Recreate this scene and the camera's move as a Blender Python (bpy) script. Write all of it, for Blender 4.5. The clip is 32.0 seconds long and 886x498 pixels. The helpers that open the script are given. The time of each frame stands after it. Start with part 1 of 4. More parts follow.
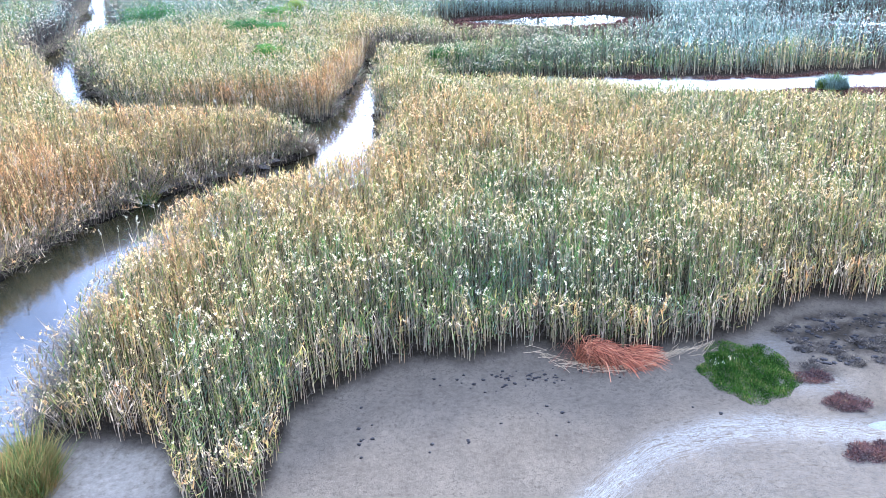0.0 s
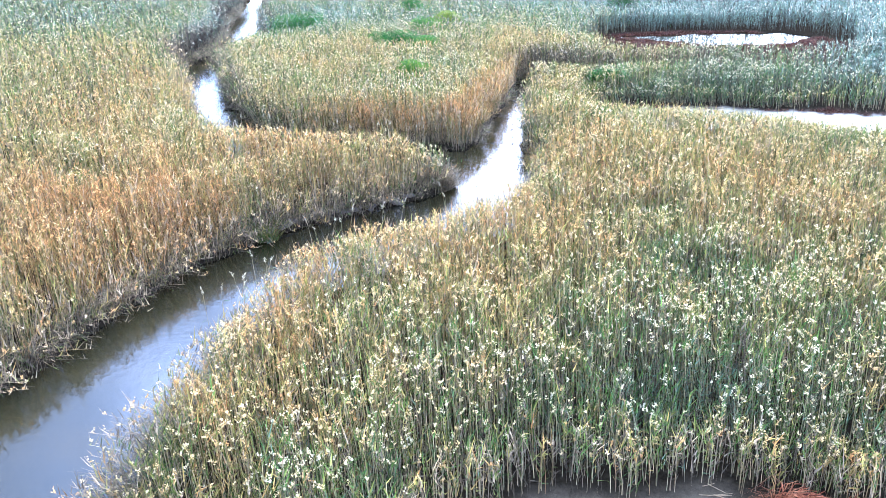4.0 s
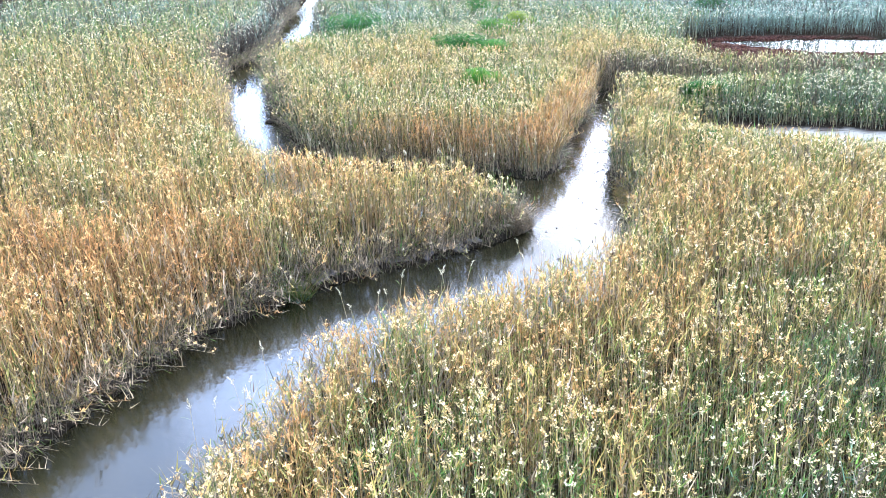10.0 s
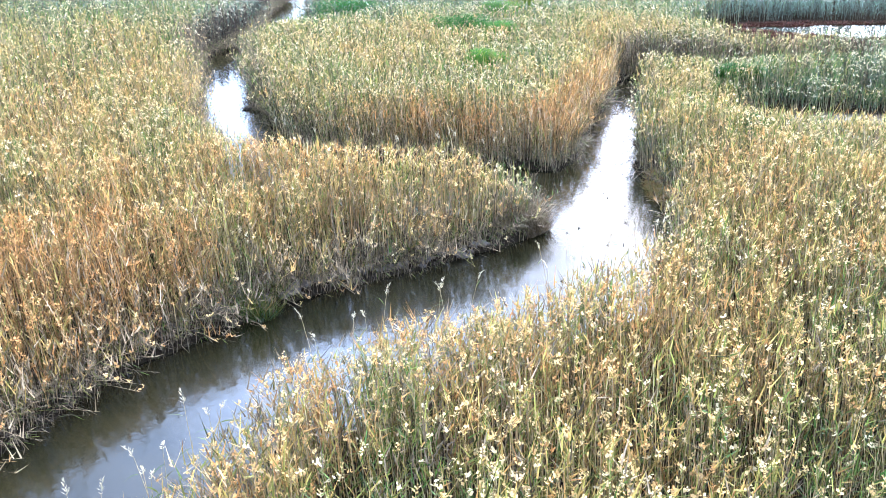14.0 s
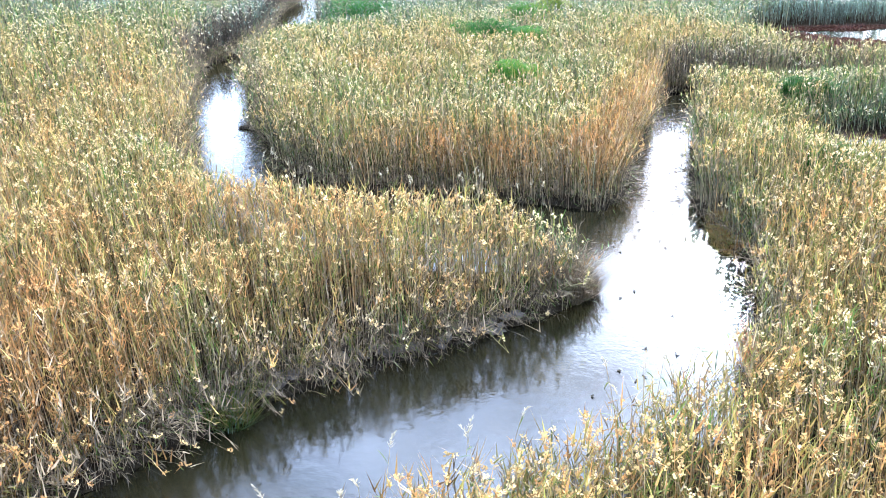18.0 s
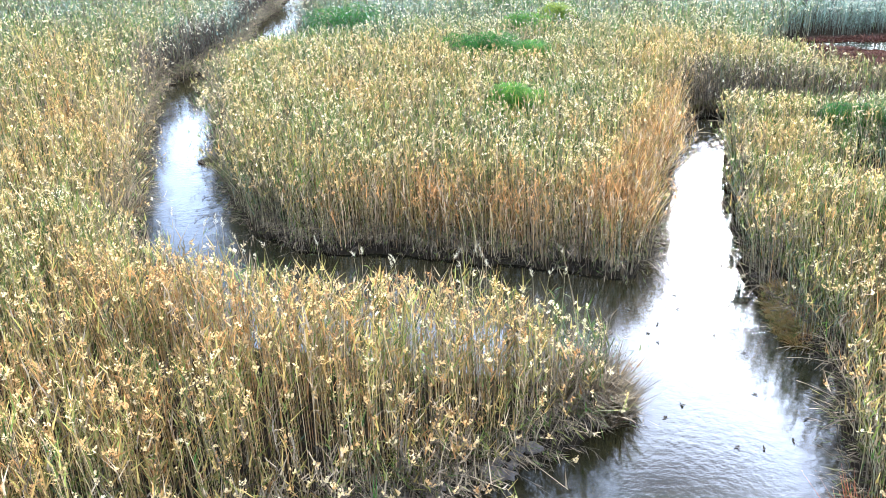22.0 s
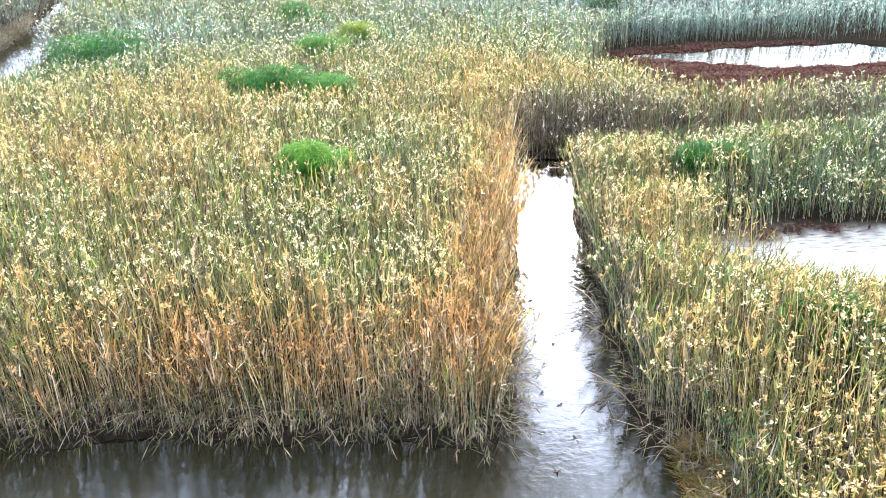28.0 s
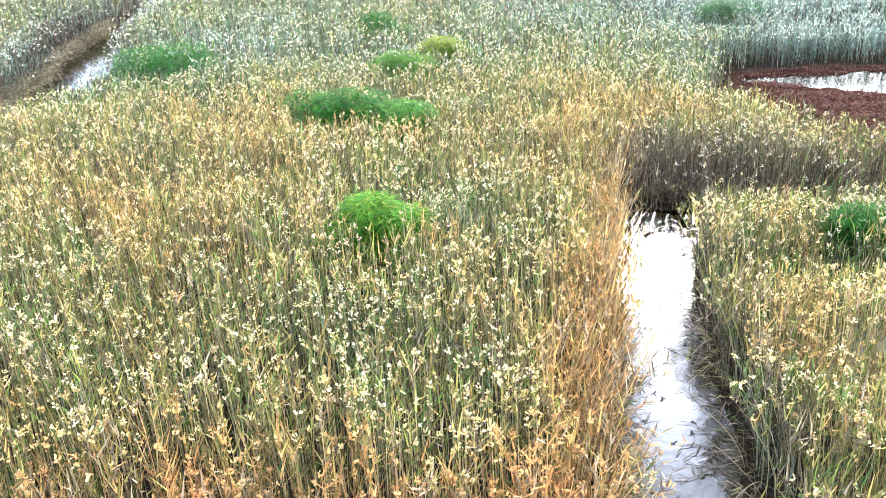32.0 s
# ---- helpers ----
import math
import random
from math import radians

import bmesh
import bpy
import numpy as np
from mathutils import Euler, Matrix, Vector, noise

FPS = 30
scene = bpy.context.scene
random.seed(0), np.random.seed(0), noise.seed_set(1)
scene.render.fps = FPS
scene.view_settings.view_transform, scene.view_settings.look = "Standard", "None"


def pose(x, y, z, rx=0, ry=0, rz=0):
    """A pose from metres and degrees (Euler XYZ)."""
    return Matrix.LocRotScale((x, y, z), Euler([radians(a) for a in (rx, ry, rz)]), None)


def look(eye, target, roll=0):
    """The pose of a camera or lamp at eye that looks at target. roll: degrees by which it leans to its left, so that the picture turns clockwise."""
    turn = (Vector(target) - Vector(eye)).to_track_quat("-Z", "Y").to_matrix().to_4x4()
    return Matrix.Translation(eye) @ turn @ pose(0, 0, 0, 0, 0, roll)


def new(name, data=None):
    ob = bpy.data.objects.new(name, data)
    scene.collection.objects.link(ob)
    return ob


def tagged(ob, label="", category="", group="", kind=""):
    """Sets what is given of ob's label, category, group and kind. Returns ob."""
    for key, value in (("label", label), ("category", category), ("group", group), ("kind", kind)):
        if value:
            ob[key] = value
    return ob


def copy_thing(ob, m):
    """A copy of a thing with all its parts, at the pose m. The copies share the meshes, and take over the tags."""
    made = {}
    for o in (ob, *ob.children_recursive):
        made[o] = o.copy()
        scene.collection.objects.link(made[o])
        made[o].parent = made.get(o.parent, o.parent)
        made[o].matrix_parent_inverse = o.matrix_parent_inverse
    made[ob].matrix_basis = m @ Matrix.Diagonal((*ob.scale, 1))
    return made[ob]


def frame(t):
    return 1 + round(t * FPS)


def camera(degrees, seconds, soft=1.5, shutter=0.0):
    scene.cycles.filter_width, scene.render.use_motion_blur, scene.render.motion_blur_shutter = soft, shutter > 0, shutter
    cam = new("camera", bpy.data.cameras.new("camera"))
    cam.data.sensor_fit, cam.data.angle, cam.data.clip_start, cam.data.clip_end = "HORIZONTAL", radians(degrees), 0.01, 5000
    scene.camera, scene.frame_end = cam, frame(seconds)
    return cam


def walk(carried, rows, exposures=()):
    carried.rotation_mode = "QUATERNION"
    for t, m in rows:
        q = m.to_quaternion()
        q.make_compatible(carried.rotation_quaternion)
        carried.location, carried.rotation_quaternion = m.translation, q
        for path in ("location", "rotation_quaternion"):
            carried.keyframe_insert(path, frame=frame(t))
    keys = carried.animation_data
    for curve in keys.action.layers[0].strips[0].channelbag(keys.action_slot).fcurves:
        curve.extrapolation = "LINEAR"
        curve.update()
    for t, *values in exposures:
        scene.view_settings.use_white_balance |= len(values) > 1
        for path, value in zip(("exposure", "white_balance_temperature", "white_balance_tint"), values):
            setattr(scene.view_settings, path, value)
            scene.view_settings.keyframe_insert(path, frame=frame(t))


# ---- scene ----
cam = camera(55.3, 32.0, soft=0.5)
PATH = [
    (0, (1.265, -31.629, 13.829), (1.513, -29.81, 13.036), -0.4),
    (0.5, (1.365, -30.879, 13.852), (1.587, -29.057, 13.059), -0.5),
    (1, (1.375, -30.152, 13.889), (1.571, -28.326, 13.096), -0.5),
    (1.5, (1.376, -29.467, 13.914), (1.541, -27.637, 13.123), -0.4),
    (2, (1.41, -28.673, 13.928), (1.542, -26.841, 13.136), -0.4),
    (2.5, (1.418, -27.954, 13.91), (1.514, -26.119, 13.121), -0.4),
    (3, (1.408, -27.21, 13.93), (1.46, -25.372, 13.142), -0.5),
    (3.5, (1.408, -26.469, 13.88), (1.399, -24.63, 13.095), -0.5),
    (4, (1.331, -25.801, 13.884), (1.259, -23.962, 13.101), -0.5),
    (4.5, (1.198, -24.884, 13.877), (1.071, -23.048, 13.095), -0.5),
    (6.5, (0.98, -22.194, 13.714), (0.77, -20.365, 12.933), -0.8),
    (7, (0.949, -21.692, 13.748), (0.738, -19.863, 12.966), -0.8),
    (7.5, (0.891, -21.038, 13.64), (0.68, -19.209, 12.859), -0.7),
    (8, (0.806, -20.365, 13.613), (0.594, -18.537, 12.829), -0.9),
    (8.5, (0.675, -19.722, 13.535), (0.466, -17.894, 12.751), -0.8),
    (9, (0.591, -19.189, 13.406), (0.383, -17.361, 12.622), -0.8),
    (9.5, (0.476, -18.665, 13.278), (0.271, -16.837, 12.493), -0.8),
    (10, (0.413, -17.952, 13.012), (0.207, -16.123, 12.228), -0.7),
    (10.5, (0.366, -17.215, 12.726), (0.159, -15.387, 11.943), -0.7),
    (11, (0.313, -16.483, 12.349), (0.105, -14.653, 11.569), -0.8),
    (11.5, (0.236, -15.849, 12.084), (0.029, -14.019, 11.302), -0.7),
    (12, (0.179, -15.214, 11.697), (-0.029, -13.384, 10.919), -0.7),
    (12.5, (0.074, -14.519, 11.379), (-0.133, -12.688, 10.601), -0.7),
    (13, (0.004, -13.824, 11.154), (-0.203, -11.994, 10.374), -0.7),
    (13.5, (-0.084, -13.165, 10.968), (-0.29, -11.336, 10.187), -0.6),
    (14, (-0.137, -12.499, 10.809), (-0.346, -10.67, 10.028), -0.7),
    (14.5, (-0.266, -11.708, 10.626), (-0.475, -9.878, 9.846), -0.7),
    (16.5, (-0.697, -8.924, 10.487), (-0.927, -7.099, 9.704), -0.8),
    (17, (-0.817, -8.19, 10.418), (-1.054, -6.364, 9.636), -0.8),
    (17.5, (-0.893, -7.473, 10.463), (-1.138, -5.65, 9.678), -0.8),
    (18, (-0.945, -6.796, 10.466), (-1.195, -4.974, 9.681), -0.9),
    (18.5, (-1.058, -6.052, 10.413), (-1.308, -4.23, 9.628), -0.9),
    (19, (-1.167, -5.329, 10.397), (-1.416, -3.507, 9.611), -0.9),
    (19.5, (-1.215, -4.637, 10.405), (-1.465, -2.815, 9.62), -0.9),
    (20, (-1.261, -3.92, 10.433), (-1.512, -2.099, 9.646), -1.0),
    (20.5, (-1.375, -3.143, 10.369), (-1.622, -1.32, 9.584), -0.9),
    (21, (-1.495, -2.384, 10.335), (-1.736, -0.56, 9.551), -0.8),
    (21.5, (-1.577, -1.749, 10.427), (-1.815, 0.074, 9.639), -0.9),
    (22, (-1.664, -0.953, 10.37), (-1.898, 0.871, 9.583), -0.8),
    (22.5, (-1.744, -0.196, 10.349), (-1.972, 1.628, 9.562), -0.8),
    (23, (-1.798, 0.542, 10.306), (-2.012, 2.369, 9.521), -0.7),
    (23.5, (-1.88, 1.287, 10.291), (-2.067, 3.117, 9.506), -0.7),
    (24, (-1.886, 1.991, 10.282), (-2.039, 3.825, 9.498), -0.7),
    (24.5, (-1.89, 2.705, 10.275), (-1.988, 4.542, 9.492), -0.7),
    (25, (-1.849, 3.394, 10.264), (-1.865, 5.234, 9.482), -0.6),
    (25.5, (-1.821, 4.02, 10.408), (-1.74, 5.856, 9.621), -0.5),
    (26, (-1.78, 4.598, 10.451), (-1.62, 6.428, 9.663), -0.4),
    (26.5, (-1.72, 5.116, 10.585), (-1.527, 6.94, 9.789), -0.5),
    (28.5, (-1.424, 8.262, 10.32), (-1.249, 10.092, 9.531), -0.5),
    (29, (-1.356, 8.882, 10.255), (-1.195, 10.714, 9.469), -0.5),
    (29.5, (-1.323, 9.554, 10.258), (-1.173, 11.387, 9.471), -0.5),
    (30, (-1.273, 10.169, 10.241), (-1.141, 12.004, 9.456), -0.4),
    (30.5, (-1.272, 10.915, 10.227), (-1.162, 12.751, 9.443), -0.4),
    (31, (-1.215, 11.609, 10.261), (-1.136, 13.447, 9.475), -0.5),
    (31.5, (-1.253, 12.222, 10.283), (-1.21, 14.061, 9.498), -0.4),
    (32, (-1.229, 12.859, 10.359), (-1.235, 14.698, 9.572), -0.5),
]
walk(cam, [(t, look(eye, target, roll)) for t, eye, target, roll in PATH],
     [(0, 1.60, 4700, 22), (3, 1.62, 4720, 20), (6, 1.60, 4950, 17), (13, 1.56, 5100, 15), (20, 1.47, 5300, 13), (26, 1.63, 5550, 14), (32, 1.66, 5700, 15)])

# ---- sky, sun ----
SUN_ELEV, SUN_AZ = radians(21), radians(14)      # azimuth from +y towards +x
world = bpy.data.worlds.new("sky")
scene.world = world
world.use_nodes = True
wn, wl = world.node_tree.nodes, world.node_tree.links
wn.clear()
w_out = wn.new("ShaderNodeOutputWorld")
w_bg = wn.new("ShaderNodeBackground")
w_sky = wn.new("ShaderNodeTexSky")
w_sky.sky_type = "NISHITA"
w_sky.sun_disc = False
w_sky.sun_elevation, w_sky.sun_rotation = SUN_ELEV, SUN_AZ
w_sky.air_density, w_sky.dust_density, w_sky.ozone_density = 1.0, 1.0, 1.0
w_co = wn.new("ShaderNodeTexCoord")
w_map = wn.new("ShaderNodeMapping")
w_map.inputs["Scale"].default_value = (1.0, 1.0, 2.2)
w_noise = wn.new("ShaderNodeTexNoise")
w_noise.inputs["Scale"].default_value = 4.2
w_noise.inputs["Detail"].default_value = 6.0
w_noise.inputs["Roughness"].default_value = 0.55
w_ramp = wn.new("ShaderNodeValToRGB")
w_ramp.color_ramp.elements[0].position, w_ramp.color_ramp.elements[1].position = 0.38, 0.62
w_mix = wn.new("ShaderNodeMix")
w_mix.data_type = "RGBA"
w_hsv = wn.new("ShaderNodeHueSaturation")
w_hsv.inputs["Saturation"].default_value, w_hsv.inputs["Value"].default_value = 0.55, 1.6
w_add = wn.new("ShaderNodeMix")
w_add.data_type, w_add.blend_type = "RGBA", "ADD"
w_add.inputs["Factor"].default_value = 1.0
# thin cloud is brightest round the veiled sun
w_dot = wn.new("ShaderNodeVectorMath")
w_dot.operation = "DOT_PRODUCT"
w_dot.inputs[1].default_value = (math.sin(SUN_AZ) * math.cos(SUN_ELEV), math.cos(SUN_AZ) * math.cos(SUN_ELEV), math.sin(SUN_ELEV))
w_near = wn.new("ShaderNodeMapRange")
w_near.interpolation_type = "SMOOTHSTEP"
w_near.inputs["From Min"].default_value, w_near.inputs["From Max"].default_value = 0.70, 1.0
w_near.inputs["To Min"].default_value, w_near.inputs["To Max"].default_value = 0.85, 1.75
w_cloud = wn.new("ShaderNodeVectorMath")
w_cloud.operation = "SCALE"
w_cloud.inputs[0].default_value = (11.2, 12.4, 14.6)
wl.new(w_co.outputs["Generated"], w_dot.inputs[0])
wl.new(w_dot.outputs["Value"], w_near.inputs["Value"])
wl.new(w_near.outputs["Result"], w_cloud.inputs["Scale"])
wl.new(w_cloud.outputs["Vector"], w_add.inputs["B"])
wl.new(w_sky.outputs["Color"], w_hsv.inputs["Color"])
wl.new(w_hsv.outputs["Color"], w_add.inputs["A"])
wl.new(w_add.outputs["Result"], w_mix.inputs["B"])
wl.new(w_co.outputs["Generated"], w_map.inputs["Vector"])
wl.new(w_map.outputs["Vector"], w_noise.inputs["Vector"])
wl.new(w_noise.outputs["Fac"], w_ramp.inputs["Fac"])
wl.new(w_ramp.outputs["Color"], w_mix.inputs["Factor"])
wl.new(w_sky.outputs["Color"], w_mix.inputs["A"])
wl.new(w_mix.outputs["Result"], w_bg.inputs["Color"])
w_bg.inputs["Strength"].default_value = 0.15
wl.new(w_bg.outputs["Background"], w_out.inputs["Surface"])

sun = new("sun", bpy.data.lights.new("sun", "SUN"))
sun.data.energy, sun.data.angle, sun.data.color = 5.8, radians(8), (1.0, 0.95, 0.85)
sun.matrix_world = look((0, 0, 40), (-math.sin(SUN_AZ) * math.cos(SUN_ELEV), -math.cos(SUN_AZ) * math.cos(SUN_ELEV), 40 - math.sin(SUN_ELEV)))

# ---- materials ----
def material(name):
    m = bpy.data.materials.new(name)
    m.use_nodes = True
    n, l = m.node_tree.nodes, m.node_tree.links
    return m, n, l, n["Principled BSDF"]


def ramp(n, stops):
    r = n.new("ShaderNodeValToRGB")
    while len(r.color_ramp.elements) < len(stops):
        r.color_ramp.elements.new(0.5)
    for e, (p, c) in zip(r.color_ramp.elements, stops):
        e.position, e.color = p, (*c, 1)
    return r


def attribute(n, name):
    a = n.new("ShaderNodeAttribute")
    a.attribute_name = name
    return a.outputs["Fac"]


def noise_node(n, l, scale, detail=4.0, rough=0.6):
    t = n.new("ShaderNodeTexNoise")
    g = n.new("ShaderNodeNewGeometry")
    l.new(g.outputs["Position"], t.inputs["Vector"])
    t.inputs["Scale"].default_value, t.inputs["Detail"].default_value, t.inputs["Roughness"].default_value = scale, detail, rough
    return t.outputs["Fac"]


def mix_colour(n, l, fac, a, b, mode="MIX"):
    m = n.new("ShaderNodeMix")
    m.data_type, m.blend_type = "RGBA", mode
    for socket, value in (("Factor", fac), ("A", a), ("B", b)):
        if isinstance(value, (int, float)):
            m.inputs[socket].default_value = value
        elif isinstance(value, tuple):
            m.inputs[socket].default_value = (*value, 1)
        else:
            l.new(value, m.inputs[socket])
    return m.outputs["Result"]


def bump(n, l, p, height, strength, distance):
    b = n.new("ShaderNodeBump")
    b.inputs["Strength"].default_value, b.inputs["Distance"].default_value = strength, distance
    l.new(height, b.inputs["Height"])
    l.new(b.outputs["Normal"], p.inputs["Normal"])


def plant_material(name, stops, through_light=0.35, rough=0.6, shine=0.3):
    """Blade colour by dry (dryness, plus painted haze and shade), its tone from plant to plant, and thin-leaf
    translucency.
    """
    m, n, l, p = material(name)
    r = ramp(n, stops)
    l.new(attribute(n, "dry"), r.inputs["Fac"])
    col = mix_colour(n, l, 1.0, r.outputs["Color"], attribute(n, "tone"), "MULTIPLY")
    l.new(col, p.inputs["Base Color"])
    p.inputs["Roughness"].default_value = rough
    p.inputs["Specular IOR Level"].default_value = shine
    p.inputs["IOR"].default_value = 1.3
    t = n.new("ShaderNodeBsdfTranslucent")
    l.new(col, t.inputs["Color"])
    mix = n.new("ShaderNodeMixShader")
    mix.inputs["Fac"].default_value = through_light
    l.new(p.outputs["BSDF"], mix.inputs[1])
    l.new(t.outputs["BSDF"], mix.inputs[2])
    l.new(mix.outputs["Shader"], n["Material Output"].inputs["Surface"])
    return m


# the pale blue-grey low end of REED paints distance haze on far beds
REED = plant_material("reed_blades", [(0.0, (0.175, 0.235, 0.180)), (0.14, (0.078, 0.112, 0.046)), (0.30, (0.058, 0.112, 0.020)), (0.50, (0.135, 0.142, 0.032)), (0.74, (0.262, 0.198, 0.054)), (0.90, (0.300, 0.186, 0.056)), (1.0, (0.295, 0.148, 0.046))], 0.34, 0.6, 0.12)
DEAD = plant_material("dead_reed", [(0.0, (0.052, 0.042, 0.030)), (0.5, (0.160, 0.122, 0.076)), (1.0, (0.35, 0.255, 0.140))], 0.12, 0.8, 0.1)
STEM = plant_material("reed_stem", [(0.0, (0.11, 0.115, 0.080)), (0.3, (0.22, 0.195, 0.105)), (0.6, (0.36, 0.285, 0.150)), (0.8, (0.38, 0.27, 0.125)), (1.0, (0.34, 0.200, 0.080))], 0.05, 0.6, 0.12)
PLUME = plant_material("reed_plume", [(0.0, (0.46, 0.44, 0.38)), (0.3, (0.62, 0.55, 0.38)), (0.55, (0.69, 0.57, 0.32)), (0.8, (0.66, 0.46, 0.19)), (1.0, (0.52, 0.28, 0.10))], 0.45, 0.8, 0.05)
GREEN = plant_material("shrub_foliage", [(0.0, (0.010, 0.046, 0.009)), (0.5, (0.026, 0.118, 0.012)), (0.85, (0.075, 0.205, 0.012)), (1.0, (0.20, 0.25, 0.018))], 0.30, 0.8, 0.06)
MOSS = plant_material("moss", [(0.0, (0.016, 0.036, 0.006)), (0.5, (0.040, 0.082, 0.009)), (0.8, (0.075, 0.125, 0.014)), (1.0, (0.17, 0.15, 0.04))], 0.2, 0.8, 0.05)
RUST = plant_material("rust_reed", [(0.0, (0.11, 0.03, 0.015)), (0.5, (0.30, 0.090, 0.036)), (1.0, (0.44, 0.19, 0.085))], 0.25, 0.7)
MARSH = plant_material("saltwort", [(0.0, (0.030, 0.016, 0.012)), (0.5, (0.075, 0.028, 0.018)), (0.8, (0.13, 0.05, 0.026)), (1.0, (0.16, 0.10, 0.045))], 0.15, 0.8)


def ground_material():
    m, n, l, p = material("marsh_ground")
    big, fine, grit = noise_node(n, l, 0.7), noise_node(n, l, 7.0, 6.0, 0.68), noise_node(n, l, 45.0, 3.0)
    mud = ramp(n, [(0.25, (0.072, 0.056, 0.035)), (0.5, (0.106, 0.083, 0.052)), (0.75, (0.152, 0.119, 0.074))])
    l.new(big, mud.inputs["Fac"])
    mud_c = mix_colour(n, l, 0.42, mud.outputs["Color"], ramp_of(n, l, fine, [(0.30, (0.024, 0.018, 0.012)), (0.40, (0.084, 0.066, 0.043)), (0.66, (0.148, 0.117, 0.076))]))
    # drying cracks in patches
    crack = n.new("ShaderNodeTexVoronoi")
    crack.feature = "DISTANCE_TO_EDGE"
    crack.inputs["Scale"].default_value = 4.5
    here = n.new("ShaderNodeNewGeometry")
    warp = n.new("ShaderNodeVectorMath")
    l.new(here.outputs["Position"], warp.inputs[0])
    shift = n.new("ShaderNodeTexNoise")
    l.new(here.outputs["Position"], shift.inputs["Vector"])
    shift.inputs["Scale"].default_value = 3.0
    l.new(shift.outputs["Color"], warp.inputs[1])
    l.new(warp.outputs["Vector"], crack.inputs["Vector"])
    line = ramp_of(n, l, crack.outputs["Distance"], [(0.0, (0.45, 0.45, 0.45)), (0.05, (1, 1, 1))])
    patch = ramp_of(n, l, big, [(0.42, (0, 0, 0)), (0.58, (0.8, 0.8, 0.8))])
    mud_c = mix_colour(n, l, patch, mud_c, mix_colour(n, l, 1.0, mud_c, line, "MULTIPLY"))
    # worm casts and scattered dark specks
    speck = n.new("ShaderNodeTexVoronoi")
    speck.inputs["Scale"].default_value = 9.0
    l.new(warp.outputs["Vector"], speck.inputs["Vector"])
    dots = ramp_of(n, l, speck.outputs["Distance"], [(0.10, (0.40, 0.40, 0.40)), (0.20, (1, 1, 1))])
    mud_c = mix_colour(n, l, ramp_of(n, l, noise_node(n, l, 1.6, 3.0), [(0.45, (0, 0, 0)), (0.6, (0.9, 0.9, 0.9))]), mud_c, mix_colour(n, l, 1.0, mud_c, dots, "MULTIPLY"))
    mud_c = mix_colour(n, l, 0.5, mud_c, mix_colour(n, l, 1.0, mud_c, ramp_of(n, l, grit, [(0.3, (0.55, 0.55, 0.55)), (0.7, (1.35, 1.35, 1.35))]), "MULTIPLY"))
    litter = ramp_of(n, l, fine, [(0.3, (0.010, 0.008, 0.006)), (0.55, (0.025, 0.019, 0.012)), (0.8, (0.055, 0.040, 0.022))])
    col = mix_colour(n, l, attribute(n, "litter"), mud_c, litter)
    marsh = ramp_of(n, l, fine, [(0.36, (0.012, 0.006, 0.005)), (0.50, (0.034, 0.012, 0.008)), (0.58, (0.060, 0.030, 0.017)), (0.64, (0.15, 0.115, 0.075))])
    col = mix_colour(n, l, attribute(n, "marsh"), col, marsh)
    # salt film left by drying water, broken up into streaks
    streak = n.new("ShaderNodeTexNoise")
    mp = n.new("ShaderNodeCombineXYZ")
    l.new(attribute(n, "run"), mp.inputs["X"])
    l.new(attribute(n, "across"), mp.inputs["Y"])
    l.new(mp.outputs["Vector"], streak.inputs["Vector"])
    streak.inputs["Scale"].default_value, streak.inputs["Detail"].default_value = 1.7, 12.0
    streak.inputs["Roughness"].default_value, streak.inputs["Distortion"].default_value = 0.74, 2.6
    mask = ramp_of(n, l, streak.outputs["Fac"], [(0.40, (0.0, 0.0, 0.0)), (0.46, (0.10, 0.10, 0.10)), (0.50, (1.0, 1.0, 1.0)), (0.54, (0.0, 0.0, 0.0)), (0.58, (0.2, 0.2, 0.2)), (0.62, (1.0, 1.0, 1.0))])
    salt = n.new("ShaderNodeMath")
    salt.operation = "MULTIPLY"
    l.new(mask, salt.inputs[0])
    l.new(attribute(n, "salt"), salt.inputs[1])
    col = mix_colour(n, l, salt.outputs[0], col, (0.24, 0.225, 0.185))
    col = mix_colour(n, l, attribute(n, "sand"), col, ramp_of(n, l, fine, [(0.3, (0.22, 0.175, 0.11)), (0.7, (0.44, 0.37, 0.26))]))
    # pale silt pan with a film of water and rows of drifted dark litter; sky reflection is painted into its paleness
    rows = n.new("ShaderNodeTexNoise")
    squeeze = n.new("ShaderNodeMapping")
    squeeze.inputs["Scale"].default_value = (1.6, 7.0, 1.0)
    l.new(here.outputs["Position"], squeeze.inputs["Vector"])
    l.new(squeeze.outputs["Vector"], rows.inputs["Vector"])
    rows.inputs["Scale"].default_value, rows.inputs["Detail"].default_value = 1.3, 8.0
    silt = ramp_of(n, l, rows.outputs["Fac"], [(0.32, (0.06, 0.05, 0.035)), (0.42, (0.30, 0.25, 0.17)), (0.60, (0.46, 0.41, 0.32))])
    wet = attribute(n, "pan")
    col = mix_colour(n, l, wet, col, silt)
    l.new(col, p.inputs["Base Color"])
    film = n.new("ShaderNodeMath")
    film.operation = "MULTIPLY"
    film.inputs[1].default_value = 0.3
    l.new(wet, film.inputs[0])
    l.new(film.outputs[0], p.inputs["Specular IOR Level"])
    rough = n.new("ShaderNodeMapRange")
    dry_end = n.new("ShaderNodeMapRange")
    dry_end.inputs["To Min"].default_value, dry_end.inputs["To Max"].default_value = 0.98, 0.30
    l.new(wet, dry_end.inputs["Value"])
    rough.inputs["To Min"].default_value = 0.5
    l.new(dry_end.outputs["Result"], rough.inputs["To Max"])
